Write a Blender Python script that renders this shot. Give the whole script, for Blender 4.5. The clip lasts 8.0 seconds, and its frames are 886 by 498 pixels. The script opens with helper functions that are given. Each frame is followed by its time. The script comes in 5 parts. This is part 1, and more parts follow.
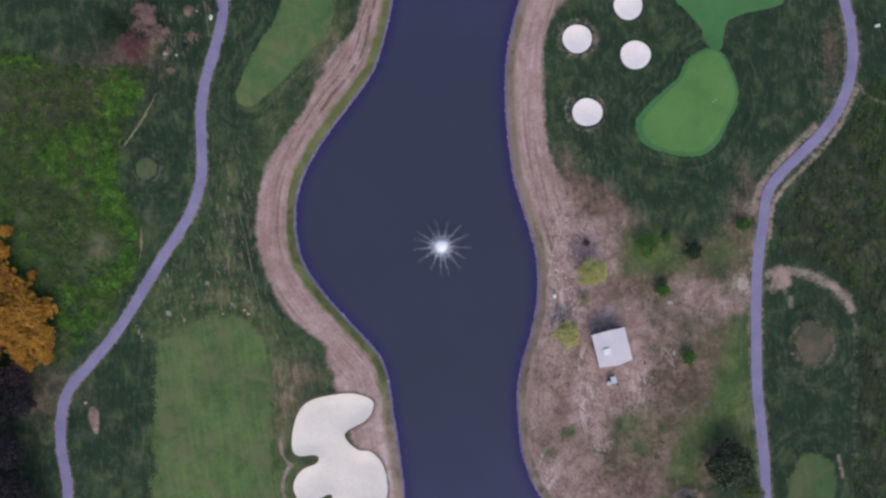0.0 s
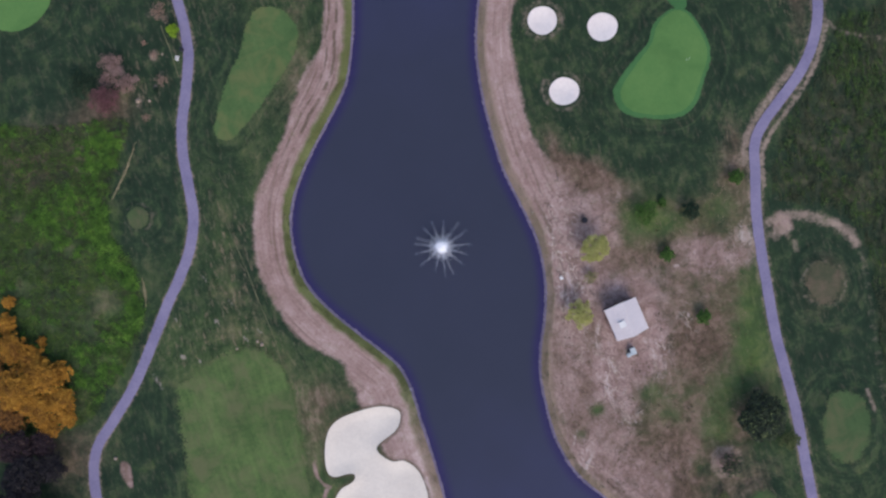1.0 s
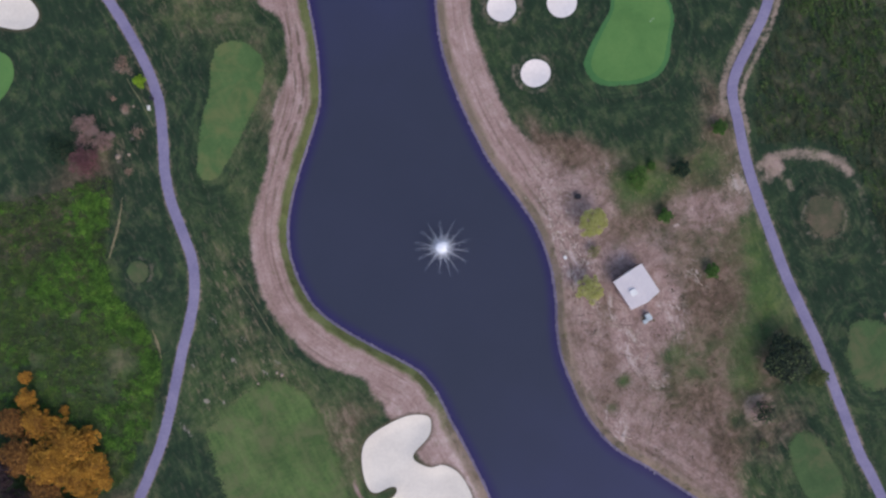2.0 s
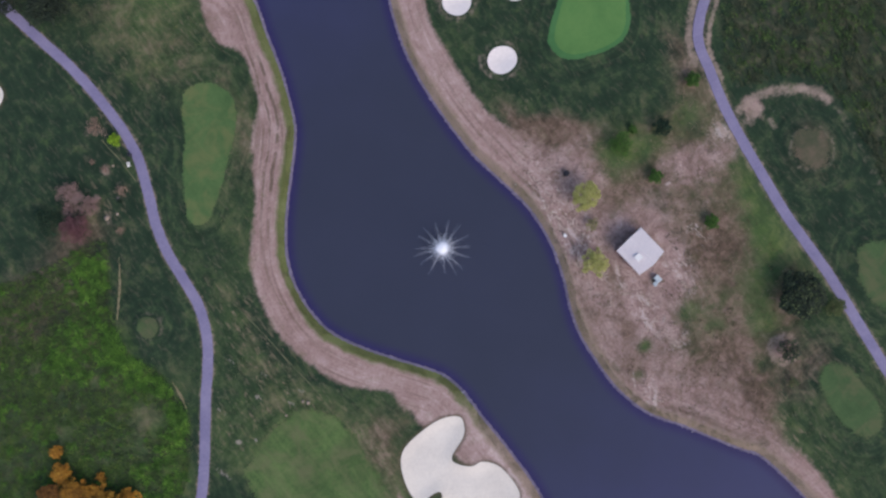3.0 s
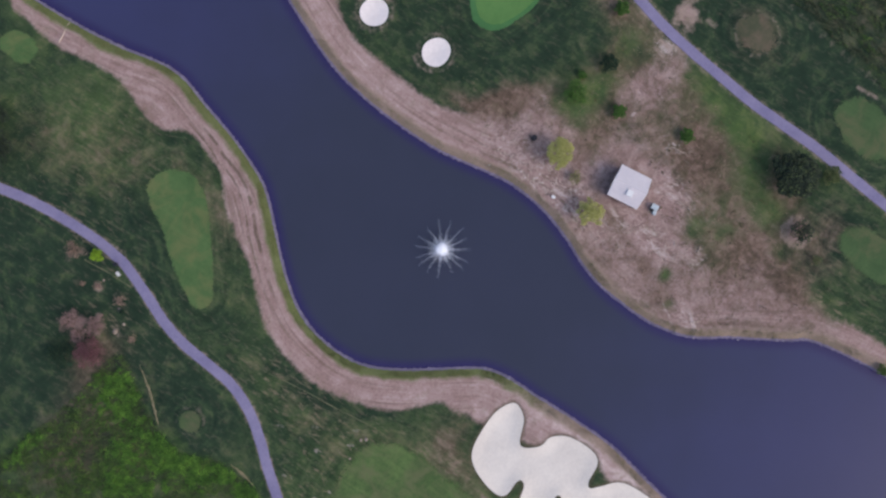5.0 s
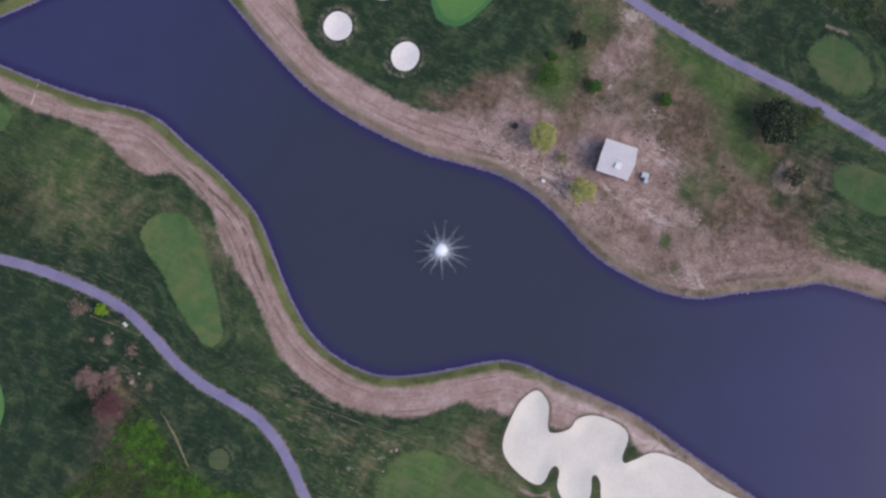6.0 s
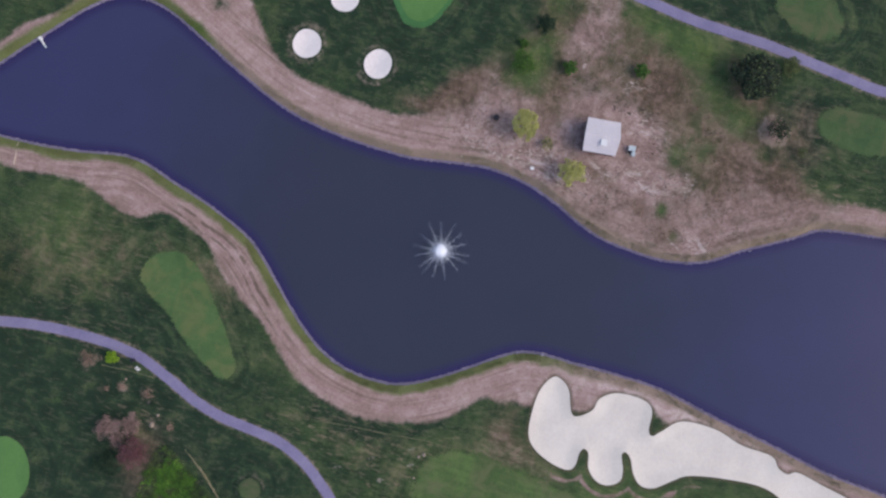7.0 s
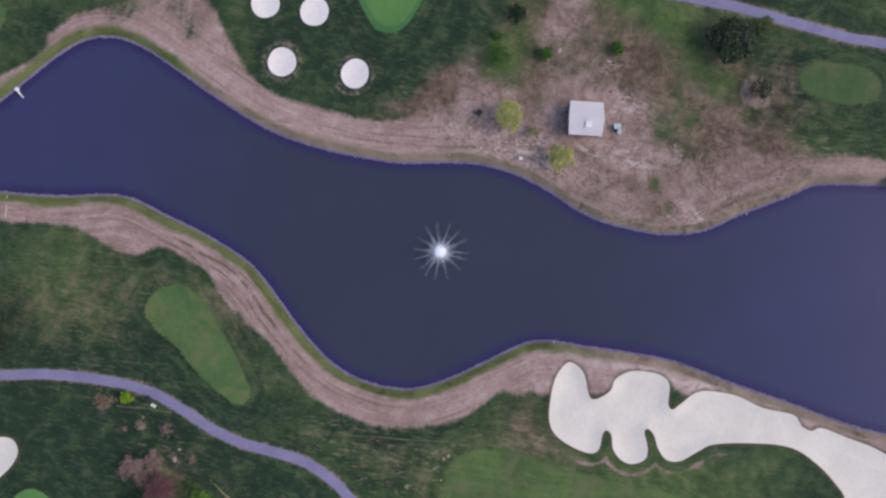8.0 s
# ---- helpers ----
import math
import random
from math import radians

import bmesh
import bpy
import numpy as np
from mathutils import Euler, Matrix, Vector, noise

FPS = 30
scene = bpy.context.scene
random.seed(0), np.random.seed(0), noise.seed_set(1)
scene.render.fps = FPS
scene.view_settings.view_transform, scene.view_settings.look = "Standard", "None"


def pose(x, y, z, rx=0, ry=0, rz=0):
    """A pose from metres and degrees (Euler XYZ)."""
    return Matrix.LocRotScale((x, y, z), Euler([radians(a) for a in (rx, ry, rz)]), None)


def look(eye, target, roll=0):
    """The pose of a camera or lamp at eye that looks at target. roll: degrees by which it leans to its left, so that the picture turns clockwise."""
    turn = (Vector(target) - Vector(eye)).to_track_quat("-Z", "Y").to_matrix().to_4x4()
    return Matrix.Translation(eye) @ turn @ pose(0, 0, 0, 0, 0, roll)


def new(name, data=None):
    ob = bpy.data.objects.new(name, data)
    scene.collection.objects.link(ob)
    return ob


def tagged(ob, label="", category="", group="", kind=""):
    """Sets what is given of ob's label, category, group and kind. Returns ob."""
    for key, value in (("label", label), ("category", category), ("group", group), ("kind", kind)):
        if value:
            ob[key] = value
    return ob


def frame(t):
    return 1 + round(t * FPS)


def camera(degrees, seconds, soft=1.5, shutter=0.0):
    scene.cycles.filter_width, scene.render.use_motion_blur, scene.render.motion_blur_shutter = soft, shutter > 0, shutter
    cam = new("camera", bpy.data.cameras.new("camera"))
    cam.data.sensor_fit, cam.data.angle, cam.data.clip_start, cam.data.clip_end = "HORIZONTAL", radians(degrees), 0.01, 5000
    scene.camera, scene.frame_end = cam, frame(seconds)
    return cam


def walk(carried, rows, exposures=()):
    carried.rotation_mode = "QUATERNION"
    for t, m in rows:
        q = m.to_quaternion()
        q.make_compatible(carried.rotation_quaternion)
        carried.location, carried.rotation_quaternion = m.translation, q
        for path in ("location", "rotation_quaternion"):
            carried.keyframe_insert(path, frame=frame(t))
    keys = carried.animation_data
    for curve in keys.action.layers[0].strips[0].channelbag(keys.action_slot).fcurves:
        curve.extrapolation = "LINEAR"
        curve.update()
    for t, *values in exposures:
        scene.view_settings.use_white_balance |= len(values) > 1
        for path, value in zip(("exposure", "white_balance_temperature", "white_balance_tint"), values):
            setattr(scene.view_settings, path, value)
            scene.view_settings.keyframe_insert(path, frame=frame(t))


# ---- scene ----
from mathutils import geometry

cam = camera(66.0, 8.0, soft=2.45)
PATH = [
    (0.0, 0.382, -1.239, 157.236, 0.225, -0.034),
    (0.5, 0.260, -1.184, 157.234, 0.203, -4.540),
    (1.0, 0.126, -1.129, 157.239, 0.232, -9.314),
    (1.5, -0.004, -1.078, 157.254, 0.243, -14.337),
    (2.0, -0.128, -1.031, 157.277, 0.267, -19.330),
    (3.5, -0.423, -0.926, 157.449, 0.349, -34.993),
    (4.0, -0.505, -0.903, 157.481, 0.393, -39.805),
    (4.5, -0.573, -0.894, 157.510, 0.409, -44.497),
    (6.0, -0.753, -0.894, 157.604, 0.517, -58.034),
    (6.5, -0.805, -0.908, 157.610, 0.544, -62.217),
    (7.0, -0.855, -0.930, 157.605, 0.594, -66.057),
    (7.5, -0.909, -0.955, 157.596, 0.632, -69.570),
    (8.0, -0.963, -0.978, 157.587, 0.655, -73.062),
]
walk(cam, [(t, pose(x, y, z, tilt, 0, turn)) for t, x, y, z, tilt, turn in PATH], [(0.0, 0.0, 6600, 11), (8.0, 0.0, 6600, 11)])


# ---- world and light ----
world = bpy.data.worlds.new("overcast_sky")
scene.world = world
world.use_nodes = True
wn = world.node_tree
sky = wn.nodes.new("ShaderNodeTexSky")
sky.sky_type = "NISHITA"
sky.sun_disc = False
sky.sun_elevation = radians(38)
sky.sun_rotation = radians(166)
sky.dust_density = 3.0
wn.links.new(sky.outputs[0], wn.nodes["Background"].inputs[0])
wn.nodes["Background"].inputs[1].default_value = 0.209

sun = new("sun", bpy.data.lights.new("sun", "SUN"))
sun.data.energy = 0.34
sun.data.angle = radians(28)
sun.data.color = (1.0, 0.95, 0.9)
sun.matrix_world = look((18, -72, 58), (0, 0, 0))


# ---- materials ----
class Nodes:
    """Small helper round one material's node tree."""

    def __init__(self, name, rough=0.9, spec=0.3):
        self.mat = bpy.data.materials.new(name)
        self.mat.use_nodes = True
        self.t = self.mat.node_tree
        self.out = self.t.nodes["Principled BSDF"]
        self.out.inputs["Roughness"].default_value = rough
        self.out.inputs["Specular IOR Level"].default_value = spec
        self.pos = self.t.nodes.new("ShaderNodeNewGeometry").outputs["Position"]

    def put(self, slot, value):
        if isinstance(value, (int, float)):
            slot.default_value = value
        elif isinstance(value, tuple):
            slot.default_value = value if len(value) != 3 or len(slot.default_value) == 3 else (*value, 1)
        else:
            self.t.links.new(value, slot)

    def noise(self, scale, detail=4, vector=None, rough=0.55, warp=0.0):
        n = self.t.nodes.new("ShaderNodeTexNoise")
        n.inputs["Scale"].default_value = scale
        n.inputs["Detail"].default_value = detail
        n.inputs["Roughness"].default_value = rough
        n.inputs["Distortion"].default_value = warp
        self.put(n.inputs["Vector"], self.pos if vector is None else vector)
        return n.outputs["Fac"]

    def math(self, op, a, b=0.0, clamp=False):
        n = self.t.nodes.new("ShaderNodeMath")
        n.operation, n.use_clamp = op, clamp
        self.put(n.inputs[0], a)
        self.put(n.inputs[1], b)
        return n.outputs[0]

    def step(self, value, low, high):
        n = self.t.nodes.new("ShaderNodeMapRange")
        n.interpolation_type = "SMOOTHSTEP"
        self.put(n.inputs["Value"], value)
        n.inputs["From Min"].default_value, n.inputs["From Max"].default_value = low, high
        return n.outputs["Result"]

    def mix(self, fac, a, b):
        n = self.t.nodes.new("ShaderNodeMix")
        n.data_type = "RGBA"
        self.put(n.inputs[0], fac)
        self.put(n.inputs[6], a)
        self.put(n.inputs[7], b)
        return n.outputs[2]

    def ramp(self, fac, *stops):
        n = self.t.nodes.new("ShaderNodeValToRGB")
        ends = n.color_ramp.elements
        for i, (at, colour) in enumerate(stops):
            e = ends[i] if i < 2 else ends.new(at)
            e.position, e.color = at, (*colour, 1)
        self.put(n.inputs[0], fac)
        return n.outputs[0]

    def attr(self, name):
        n = self.t.nodes.new("ShaderNodeAttribute")
        n.attribute_name = name
        return n.outputs["Fac"]

    def vec(self, x, y, z=0.0):
        n = self.t.nodes.new("ShaderNodeCombineXYZ")
        for slot, v in zip(n.inputs, (x, y, z)):
            self.put(slot, v)
        return n.outputs[0]

    def xy(self):
        n = self.t.nodes.new("ShaderNodeSeparateXYZ")
        self.put(n.inputs[0], self.pos)
        return n.outputs[0], n.outputs[1]

    def turned(self, degrees, sx, sy, sz=1.0):
        """Position turned about z and stretched, for streaks that run one way."""
        n = self.t.nodes.new("ShaderNodeMapping")
        n.vector_type = "TEXTURE"
        n.inputs["Rotation"].default_value = (0, 0, radians(degrees))
        n.inputs["Scale"].default_value = (sx, sy, sz)
        self.put(n.inputs["Vector"], self.pos)
        return n.outputs[0]

    def random(self, island=False):
        if island:
            return self.t.nodes.new("ShaderNodeNewGeometry").outputs["Random Per Island"]
        return self.t.nodes.new("ShaderNodeObjectInfo").outputs["Random"]

    def bump(self, height, strength, distance):
        n = self.t.nodes.new("ShaderNodeBump")
        n.inputs["Strength"].default_value, n.inputs["Distance"].default_value = strength, distance
        self.put(n.inputs["Height"], height)
        self.t.links.new(n.outputs[0], self.out.inputs["Normal"])

    def done(self, colour):
        self.put(self.out.inputs["Base Color"], colour)
        return self.mat


def lin(r, g, b):
    """Linear colour from 0 to 255 values."""
    return tuple(((c / 255 + 0.055) / 1.055) ** 2.4 if c > 10 else c / 255 / 12.92 for c in (r, g, b))


def ground_material():
    m = Nodes("rough_grass_and_soil", 0.95, 0.15)
    soil, lush, shore, along = m.attr("soil"), m.attr("lush"), m.attr("shore"), m.attr("along")
    weed, bright, verge, lot = m.attr("weed"), m.attr("bright"), m.attr("verge"), m.attr("lot")
    x, y = m.xy()

    def off(value, amount):
        return m.math("MULTIPLY", m.math("SUBTRACT", value, 0.5), amount)

    def plus(*terms):
        total = terms[0]
        for term in terms[1:]:
            total = m.math("ADD", total, term)
        return total

    broad, mid, fine = m.noise(0.075, 8, rough=0.7, warp=0.4), m.noise(0.22, 7, rough=0.62, warp=0.5), m.noise(2.0, 5, rough=0.7)
    # strokes of the mower, round the greens, tees and fairways
    mow = m.attr("mow")
    strokes = m.noise(1.0, 4, m.vec(m.math("MULTIPLY", mow, 0.75), m.math("MULTIPLY", x, 0.09), m.math("MULTIPLY", y, 0.09)), rough=0.6, warp=0.8)
    streak = m.noise(0.8, 6, m.turned(5, 0.8, 3.6), rough=0.6, warp=0.4)
    fleck = m.attr("fleck")
    v = plus(0.5, off(mid, 0.46), off(fine, 0.18), m.math("MULTIPLY", off(strokes, 0.42), m.step(mow, 12.0, 3.0)), m.math("MULTIPLY", off(streak, 1.0), plus(0.2, m.math("MULTIPLY", fleck, 0.4))))
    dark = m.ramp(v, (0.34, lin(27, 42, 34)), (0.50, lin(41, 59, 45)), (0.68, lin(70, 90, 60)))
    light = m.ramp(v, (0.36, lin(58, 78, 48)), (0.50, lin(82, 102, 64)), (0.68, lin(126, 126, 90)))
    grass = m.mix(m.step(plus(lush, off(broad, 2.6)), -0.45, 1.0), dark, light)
    # dry tufts and clippings scattered through the grass
    dry = m.step(m.noise(0.7, 7, m.turned(8, 0.6, 2.0), rough=0.74, warp=0.4), 0.52, 0.64)
    grass = m.mix(m.math("MULTIPLY", dry, plus(0.16, m.math("MULTIPLY", fleck, 0.75)), True), grass, m.mix(fine, lin(112, 102, 84), lin(158, 140, 122)))
    # brown weedy ground
    brown = m.ramp(plus(0.5, off(v, 0.7), off(broad, 0.5), off(m.noise(0.6, 7, rough=0.72, warp=0.4), 0.6)), (0.34, lin(72, 62, 52)), (0.49, lin(107, 90, 79)), (0.66, lin(142, 120, 111)))
    grass = m.mix(m.step(plus(weed, off(mid, 1.1), off(m.noise(0.5, 6, rough=0.66), 0.6)), 0.0, 0.95), grass, brown)
    # soil, with lanes that run along the bank
    lanes = m.noise(1.0, 5, m.vec(m.math("MULTIPLY", shore, 0.95), m.math("MULTIPLY", along, 0.07)), rough=0.6, warp=0.35)
    loose = m.noise(0.3, 8, rough=0.68, warp=0.6)
    pale = m.attr("pale")
    near = m.math("MULTIPLY", m.math("MULTIPLY", m.step(shore, 15.0, 9.0), m.math("SUBTRACT", 1.0, m.math("MULTIPLY", pale, 0.6), True)), m.math("SUBTRACT", 1.0, m.math("MULTIPLY", lot, m.math("MULTIPLY", m.step(shore, 4.0, 11.0), 0.85))))
    s = plus(0.5, m.math("MULTIPLY", pale, 0.13), off(m.mix(m.math("MULTIPLY", near, 0.55), loose, lanes), 0.8), off(fine, 0.34))
    earth = m.ramp(s, (0.30, lin(114, 94, 90)), (0.46, lin(150, 125, 121)), (0.58, lin(171, 147, 144)), (0.76, lin(206, 187, 185)))
    hollow = m.math("MULTIPLY", m.step(m.noise(0.09, 6, rough=0.62), 0.45, 0.66), m.step(shore, 6.0, 13.0))
    earth = m.mix(m.math("MULTIPLY", hollow, m.math("SUBTRACT", 0.7, m.math("MULTIPLY", lot, 0.4))), earth, brown)
    # wheel ruts with weeds grown into them
    sway = plus(shore, off(m.noise(1.0, 2, m.vec(m.math("MULTIPLY", along, 0.06), 3.0)), 3.4), off(m.noise(1.0, 3, m.vec(m.math("MULTIPLY", along, 0.5), 7.0)), 0.5))
    ruts = 0.0
    for at, wide in ((4.2, 0.55), (6.0, 0.4)):
        line = m.step(m.math("ABSOLUTE", m.math("SUBTRACT", sway, at)), wide, wide * 0.3)
        broken = m.step(m.noise(1.0, 4, m.vec(m.math("MULTIPLY", along, 0.22), at), rough=0.65), 0.40, 0.56)
        ruts = m.math("MAXIMUM", ruts, m.math("MULTIPLY", line, broken))
    earth = m.mix(m.math("MULTIPLY", ruts, m.math("MULTIPLY", m.attr("ruts"), 0.7), True), earth, m.mix(fine, lin(64, 62, 46), lin(104, 92, 78)))
    groove = m.step(m.noise(1.0, 4, m.vec(m.math("MULTIPLY", shore, 1.3), m.math("MULTIPLY", along, 0.03)), rough=0.55, warp=0.3), 0.43, 0.33)
    earth = m.mix(m.math("MULTIPLY", m.math("MULTIPLY", groove, near), 0.5), earth, m.mix(mid, lin(84, 76, 60), lin(118, 98, 90)))
    # the yard round the hut: dust, dead stalks and low weeds in short streaks
    stalks = m.noise(1.0, 7, m.turned(7, 0.8, 1.25), rough=0.76, warp=0.7)
    dust = m.step(plus(0.0, off(m.noise(0.16, 6, rough=0.66, warp=0.5), 1.0), off(stalks, 0.9)), 0.0, 0.24)
    earth = m.mix(m.math("MULTIPLY", m.math("MULTIPLY", dust, lot), 0.34), earth, m.mix(fine, lin(160, 138, 136), lin(196, 176, 172)))
    dead = m.step(plus(0.0, off(stalks, 1.1), off(m.noise(0.35, 6, rough=0.7), 0.9)), 0.02, -0.2)
    earth = m.mix(m.math("MULTIPLY", m.math("MULTIPLY", dead, lot), 0.42), earth, m.mix(mid, lin(72, 62, 50), lin(104, 84, 80)))
    ragged = plus(soil, off(mid, 0.6), off(broad, 0.3), off(m.noise(0.8, 6, rough=0.7, warp=0.3), 0.7))
    blurred = plus(soil, off(mid, 1.2), off(stalks, 0.5), off(m.noise(0.5, 6, rough=0.66, warp=0.4), 0.7), off(loose, 0.6))
    colour = m.mix(m.mix(lot, m.step(ragged, 0.22, 0.72), m.step(blurred, -0.3, 0.95)), grass, earth)
    # scraped pale patches, sandy verges, fresh growth
    scrape = m.step(plus(m.attr("scrape"), off(m.noise(0.9, 6, rough=0.74, warp=0.9), 2.2)), 0.34, 0.7)
    colour = m.mix(m.math("MULTIPLY", scrape, plus(0.42, m.math("MULTIPLY", lot, 0.35))), colour, m.mix(fine, lin(164, 146, 144), lin(214, 200, 196)))
    thin = m.step(m.math("ABSOLUTE", off(m.noise(0.42, 3, m.turned(12, 0.8, 1.5), rough=0.55, warp=1.3), 1.0)), 0.045, 0.012)
    thin = m.math("MULTIPLY", m.math("MULTIPLY", thin, m.step(m.noise(0.55, 5, rough=0.7), 0.42, 0.56)), m.attr("scratch"), True)
    colour = m.mix(m.math("MULTIPLY", thin, 0.8), colour, m.mix(fine, lin(176, 158, 154), lin(222, 208, 202)))
    worn = plus(verge, off(m.noise(0.4, 7, rough=0.74), 1.5), off(m.noise(1.2, 5, rough=0.7), 1.1))
    colour = m.mix(m.math("MULTIPLY", m.step(worn, 0.22, 1.0), 0.9), colour, m.mix(loose, lin(120, 104, 96), lin(186, 166, 154)))
    fresh = m.ramp(v, (0.34, lin(48, 70, 40)), (0.50, lin(70, 94, 48)), (0.68, lin(108, 122, 70)))
    colour = m.mix(m.math("MULTIPLY", m.step(plus(bright, off(m.noise(0.35, 7, rough=0.72, warp=0.5), 1.5), off(mid, 0.9)), 0.0, 0.95), 0.85), colour, fresh)
    # grass lip round the bunkers
    lip = plus(m.attr("lip"), off(m.noise(0.5, 6, rough=0.72), 1.9))
    colour = m.mix(m.math("MULTIPLY", m.step(lip, 1.1, 0.1), 0.75), colour, m.mix(mid, lin(58, 62, 46), lin(108, 96, 80)))
    # green fringe, then a pale stony rim, then mud below the water
    wob = plus(shore, off(m.noise(0.35, 6, rough=0.7), 2.6), off(m.noise(0.05, 3), 3.0))
    patchy = plus(0.5, off(m.noise(0.07, 4, rough=0.6), 1.0), off(m.noise(0.5, 6, rough=0.74), 0.9), m.step(x, -4.0, 6.0), m.step(y, -22.0, -48.0), m.math("MULTIPLY", m.step(y, 58.0, 76.0), -1.0))
    fringe = m.mix(m.step(patchy, 0.65, 1.45), m.mix(fine, lin(72, 94, 46), lin(108, 120, 68)), m.mix(fine, lin(122, 109, 92), lin(164, 144, 134)))
    colour = m.mix(m.math("MULTIPLY", m.step(wob, 3.2, 1.7), 0.85), colour, fringe)
    rim = plus(shore, off(m.noise(1.6, 4), 0.5))
    colour = m.mix(m.step(rim, 0.62, 0.36), colour, m.mix(fine, lin(96, 90, 122), lin(140, 130, 158)))
    colour = m.mix(m.step(shore, 0.12, -0.05), colour, lin(40, 38, 60))
    m.bump(fine, 0.6, 0.12)
    return m.done(colour)


def turf_material(name, low, high, streak=0.0, patch=None, soft=0.35, thin=0.8):
    m = Nodes(name, 0.9, 0.2)
    v = m.math("ADD", m.math("MULTIPLY", m.noise(0.18, 5, rough=0.65), 0.55), m.math("MULTIPLY", m.noise(1.6, 5, rough=0.7), 0.45))
    if streak:
        v = m.math("ADD", m.math("MULTIPLY", v, 1 - streak), m.math("MULTIPLY", m.noise(0.8, 4, m.turned(10, 0.8, 9.0)), streak))
    colour = m.ramp(v, (0.5 - soft / 2, lin(*low)), (0.5 + soft / 2, lin(*high)))
    colour = m.mix(m.math("MULTIPLY", m.step(m.noise(0.08, 5, rough=0.6, warp=0.6), 0.46, 0.66), 0.45), colour, lin(*[c * 0.9 for c in low]))
    if patch:
        colour = m.mix(m.math("MULTIPLY", m.step(m.noise(0.14, 6, rough=0.7, warp=0.8), 0.42, 0.66), 0.7), colour, lin(*patch))
    m.bump(m.noise(6.0, 3), 0.4, 0.05)
    # the mown edge thins out into the rough
    beyond, both = m.t.nodes.new("ShaderNodeBsdfTransparent"), m.t.nodes.new("ShaderNodeMixShader")
    cover = m.math("ADD", m.attr("rim"), m.math("MULTIPLY", m.math("SUBTRACT", m.noise(0.3, 6, rough=0.6), 0.5), thin * 2.0))
    grain = m.math("MULTIPLY", m.math("SUBTRACT", m.noise(2.4, 5, rough=0.75), 0.5), thin * 2.4)
    m.put(both.inputs[0], m.step(m.math("ADD", cover, grain), 0.44 * thin, 0.46 * thin))
    m.t.links.new(beyond.outputs[0], both.inputs[1])
    m.t.links.new(m.out.outputs[0], both.inputs[2])
    m.t.links.new(both.outputs[0], m.t.nodes["Material Output"].inputs["Surface"])
    return m.done(colour)


def plain_material(name, low, high, scale=1.0, rough=0.85, spec=0.3, metal=0.0, bump=0.02):
    m = Nodes(name, rough, spec)
    m.out.inputs["Metallic"].default_value = metal
    v = m.math("ADD", m.math("MULTIPLY", m.noise(scale * 0.3, 4), 0.5), m.math("MULTIPLY", m.noise(scale * 3, 5, rough=0.7), 0.5))
    if bump:
        m.bump(m.noise(scale * 8, 3), 0.5, bump)
    return m.done(m.ramp(v, (0.38, lin(*low)), (0.62, lin(*high))))


def leaf_material(name, low, high, tip=None, blotch=False):
    """Leaves vary from one to the next, and a little across the plant."""
    m = Nodes(name, 0.75, 0.25)
    one, all_over = (0.5, 1.5) if blotch else (0.7, 0.5)
    v = m.math("ADD", m.math("MULTIPLY", m.random(True), one), m.math("MULTIPLY", m.noise(0.4, 5, rough=0.6), all_over))
    if blotch:
        v = m.math("SUBTRACT", v, 0.42)
    stops = [(0.2, lin(*low)), (0.8, lin(*high))]
    if tip:
        stops.append((0.97, lin(*tip)))
    m.out.inputs["Subsurface Weight"].default_value = 0.0
    return m.done(m.ramp(v, *stops))


def water_material():
    m = Nodes("murky_pond_water", 0.06, 0.16)
    shore = m.attr("shore")
    v = m.noise(0.05, 3)
    # lens vignette painted into the water: greyer round the fountain, bluer further off
    x, y = m.xy()
    away = m.math("SQRT", m.math("ADD", m.math("MULTIPLY", x, x), m.math("MULTIPLY", y, y)))
    near_tone = m.mix(v, lin(54, 59, 75), lin(60, 64, 83))
    beyond = m.mix(v, lin(57, 60, 93), lin(63, 66, 103))
    deep = m.mix(m.step(m.math("ADD", away, m.math("MULTIPLY", v, 20.0)), 35.0, 115.0), near_tone, beyond)
    edge = m.mix(m.noise(0.4, 4), lin(48, 45, 84), lin(56, 51, 94))
    m.bump(m.noise(1.6, 4, m.turned(30, 1.0, 1.6), rough=0.6), 0.15, 0.05)
    return m.done(m.mix(m.step(shore, -2.8, -0.2), deep, edge))


MAT_GROUND = ground_material()
MAT_WATER = water_material()
MAT_FAIRWAY = turf_material("worn_fairway_turf", (58, 84, 48), (104, 126, 76), 0.3, (104, 106, 78), 0.3, 2.4)
MAT_TEE = turf_material("mown_tee_turf", (64, 93, 56), (90, 116, 72), 0.25, (108, 112, 74), 0.36, 1.0)
MAT_TEE_WORN = turf_material("worn_tee_turf", (54, 80, 50), (80, 102, 66), 0.2, (94, 96, 70), 0.36, 1.6)
MAT_RING_BROWN = turf_material("bare_tee_turf", (62, 72, 54), (96, 92, 74), 0.2, (112, 96, 84), 0.35, 2.2)
MAT_GREEN = turf_material("close_mown_green", (80, 122, 69), (97, 134, 77), 0.0, None, 0.4, 0.25)
MAT_FRINGE = turf_material("green_fringe", (64, 110, 66), (78, 122, 76), 0.0, None, 0.4, 0.4)
MAT_RING = turf_material("thin_tee_turf", (58, 78, 52), (84, 100, 66), 0.2, (100, 92, 76), 0.35, 0.55)
MAT_SAND = plain_material("pale_bunker_sand", (213, 205, 198), (228, 220, 212), 0.5, 0.95, 0.1)
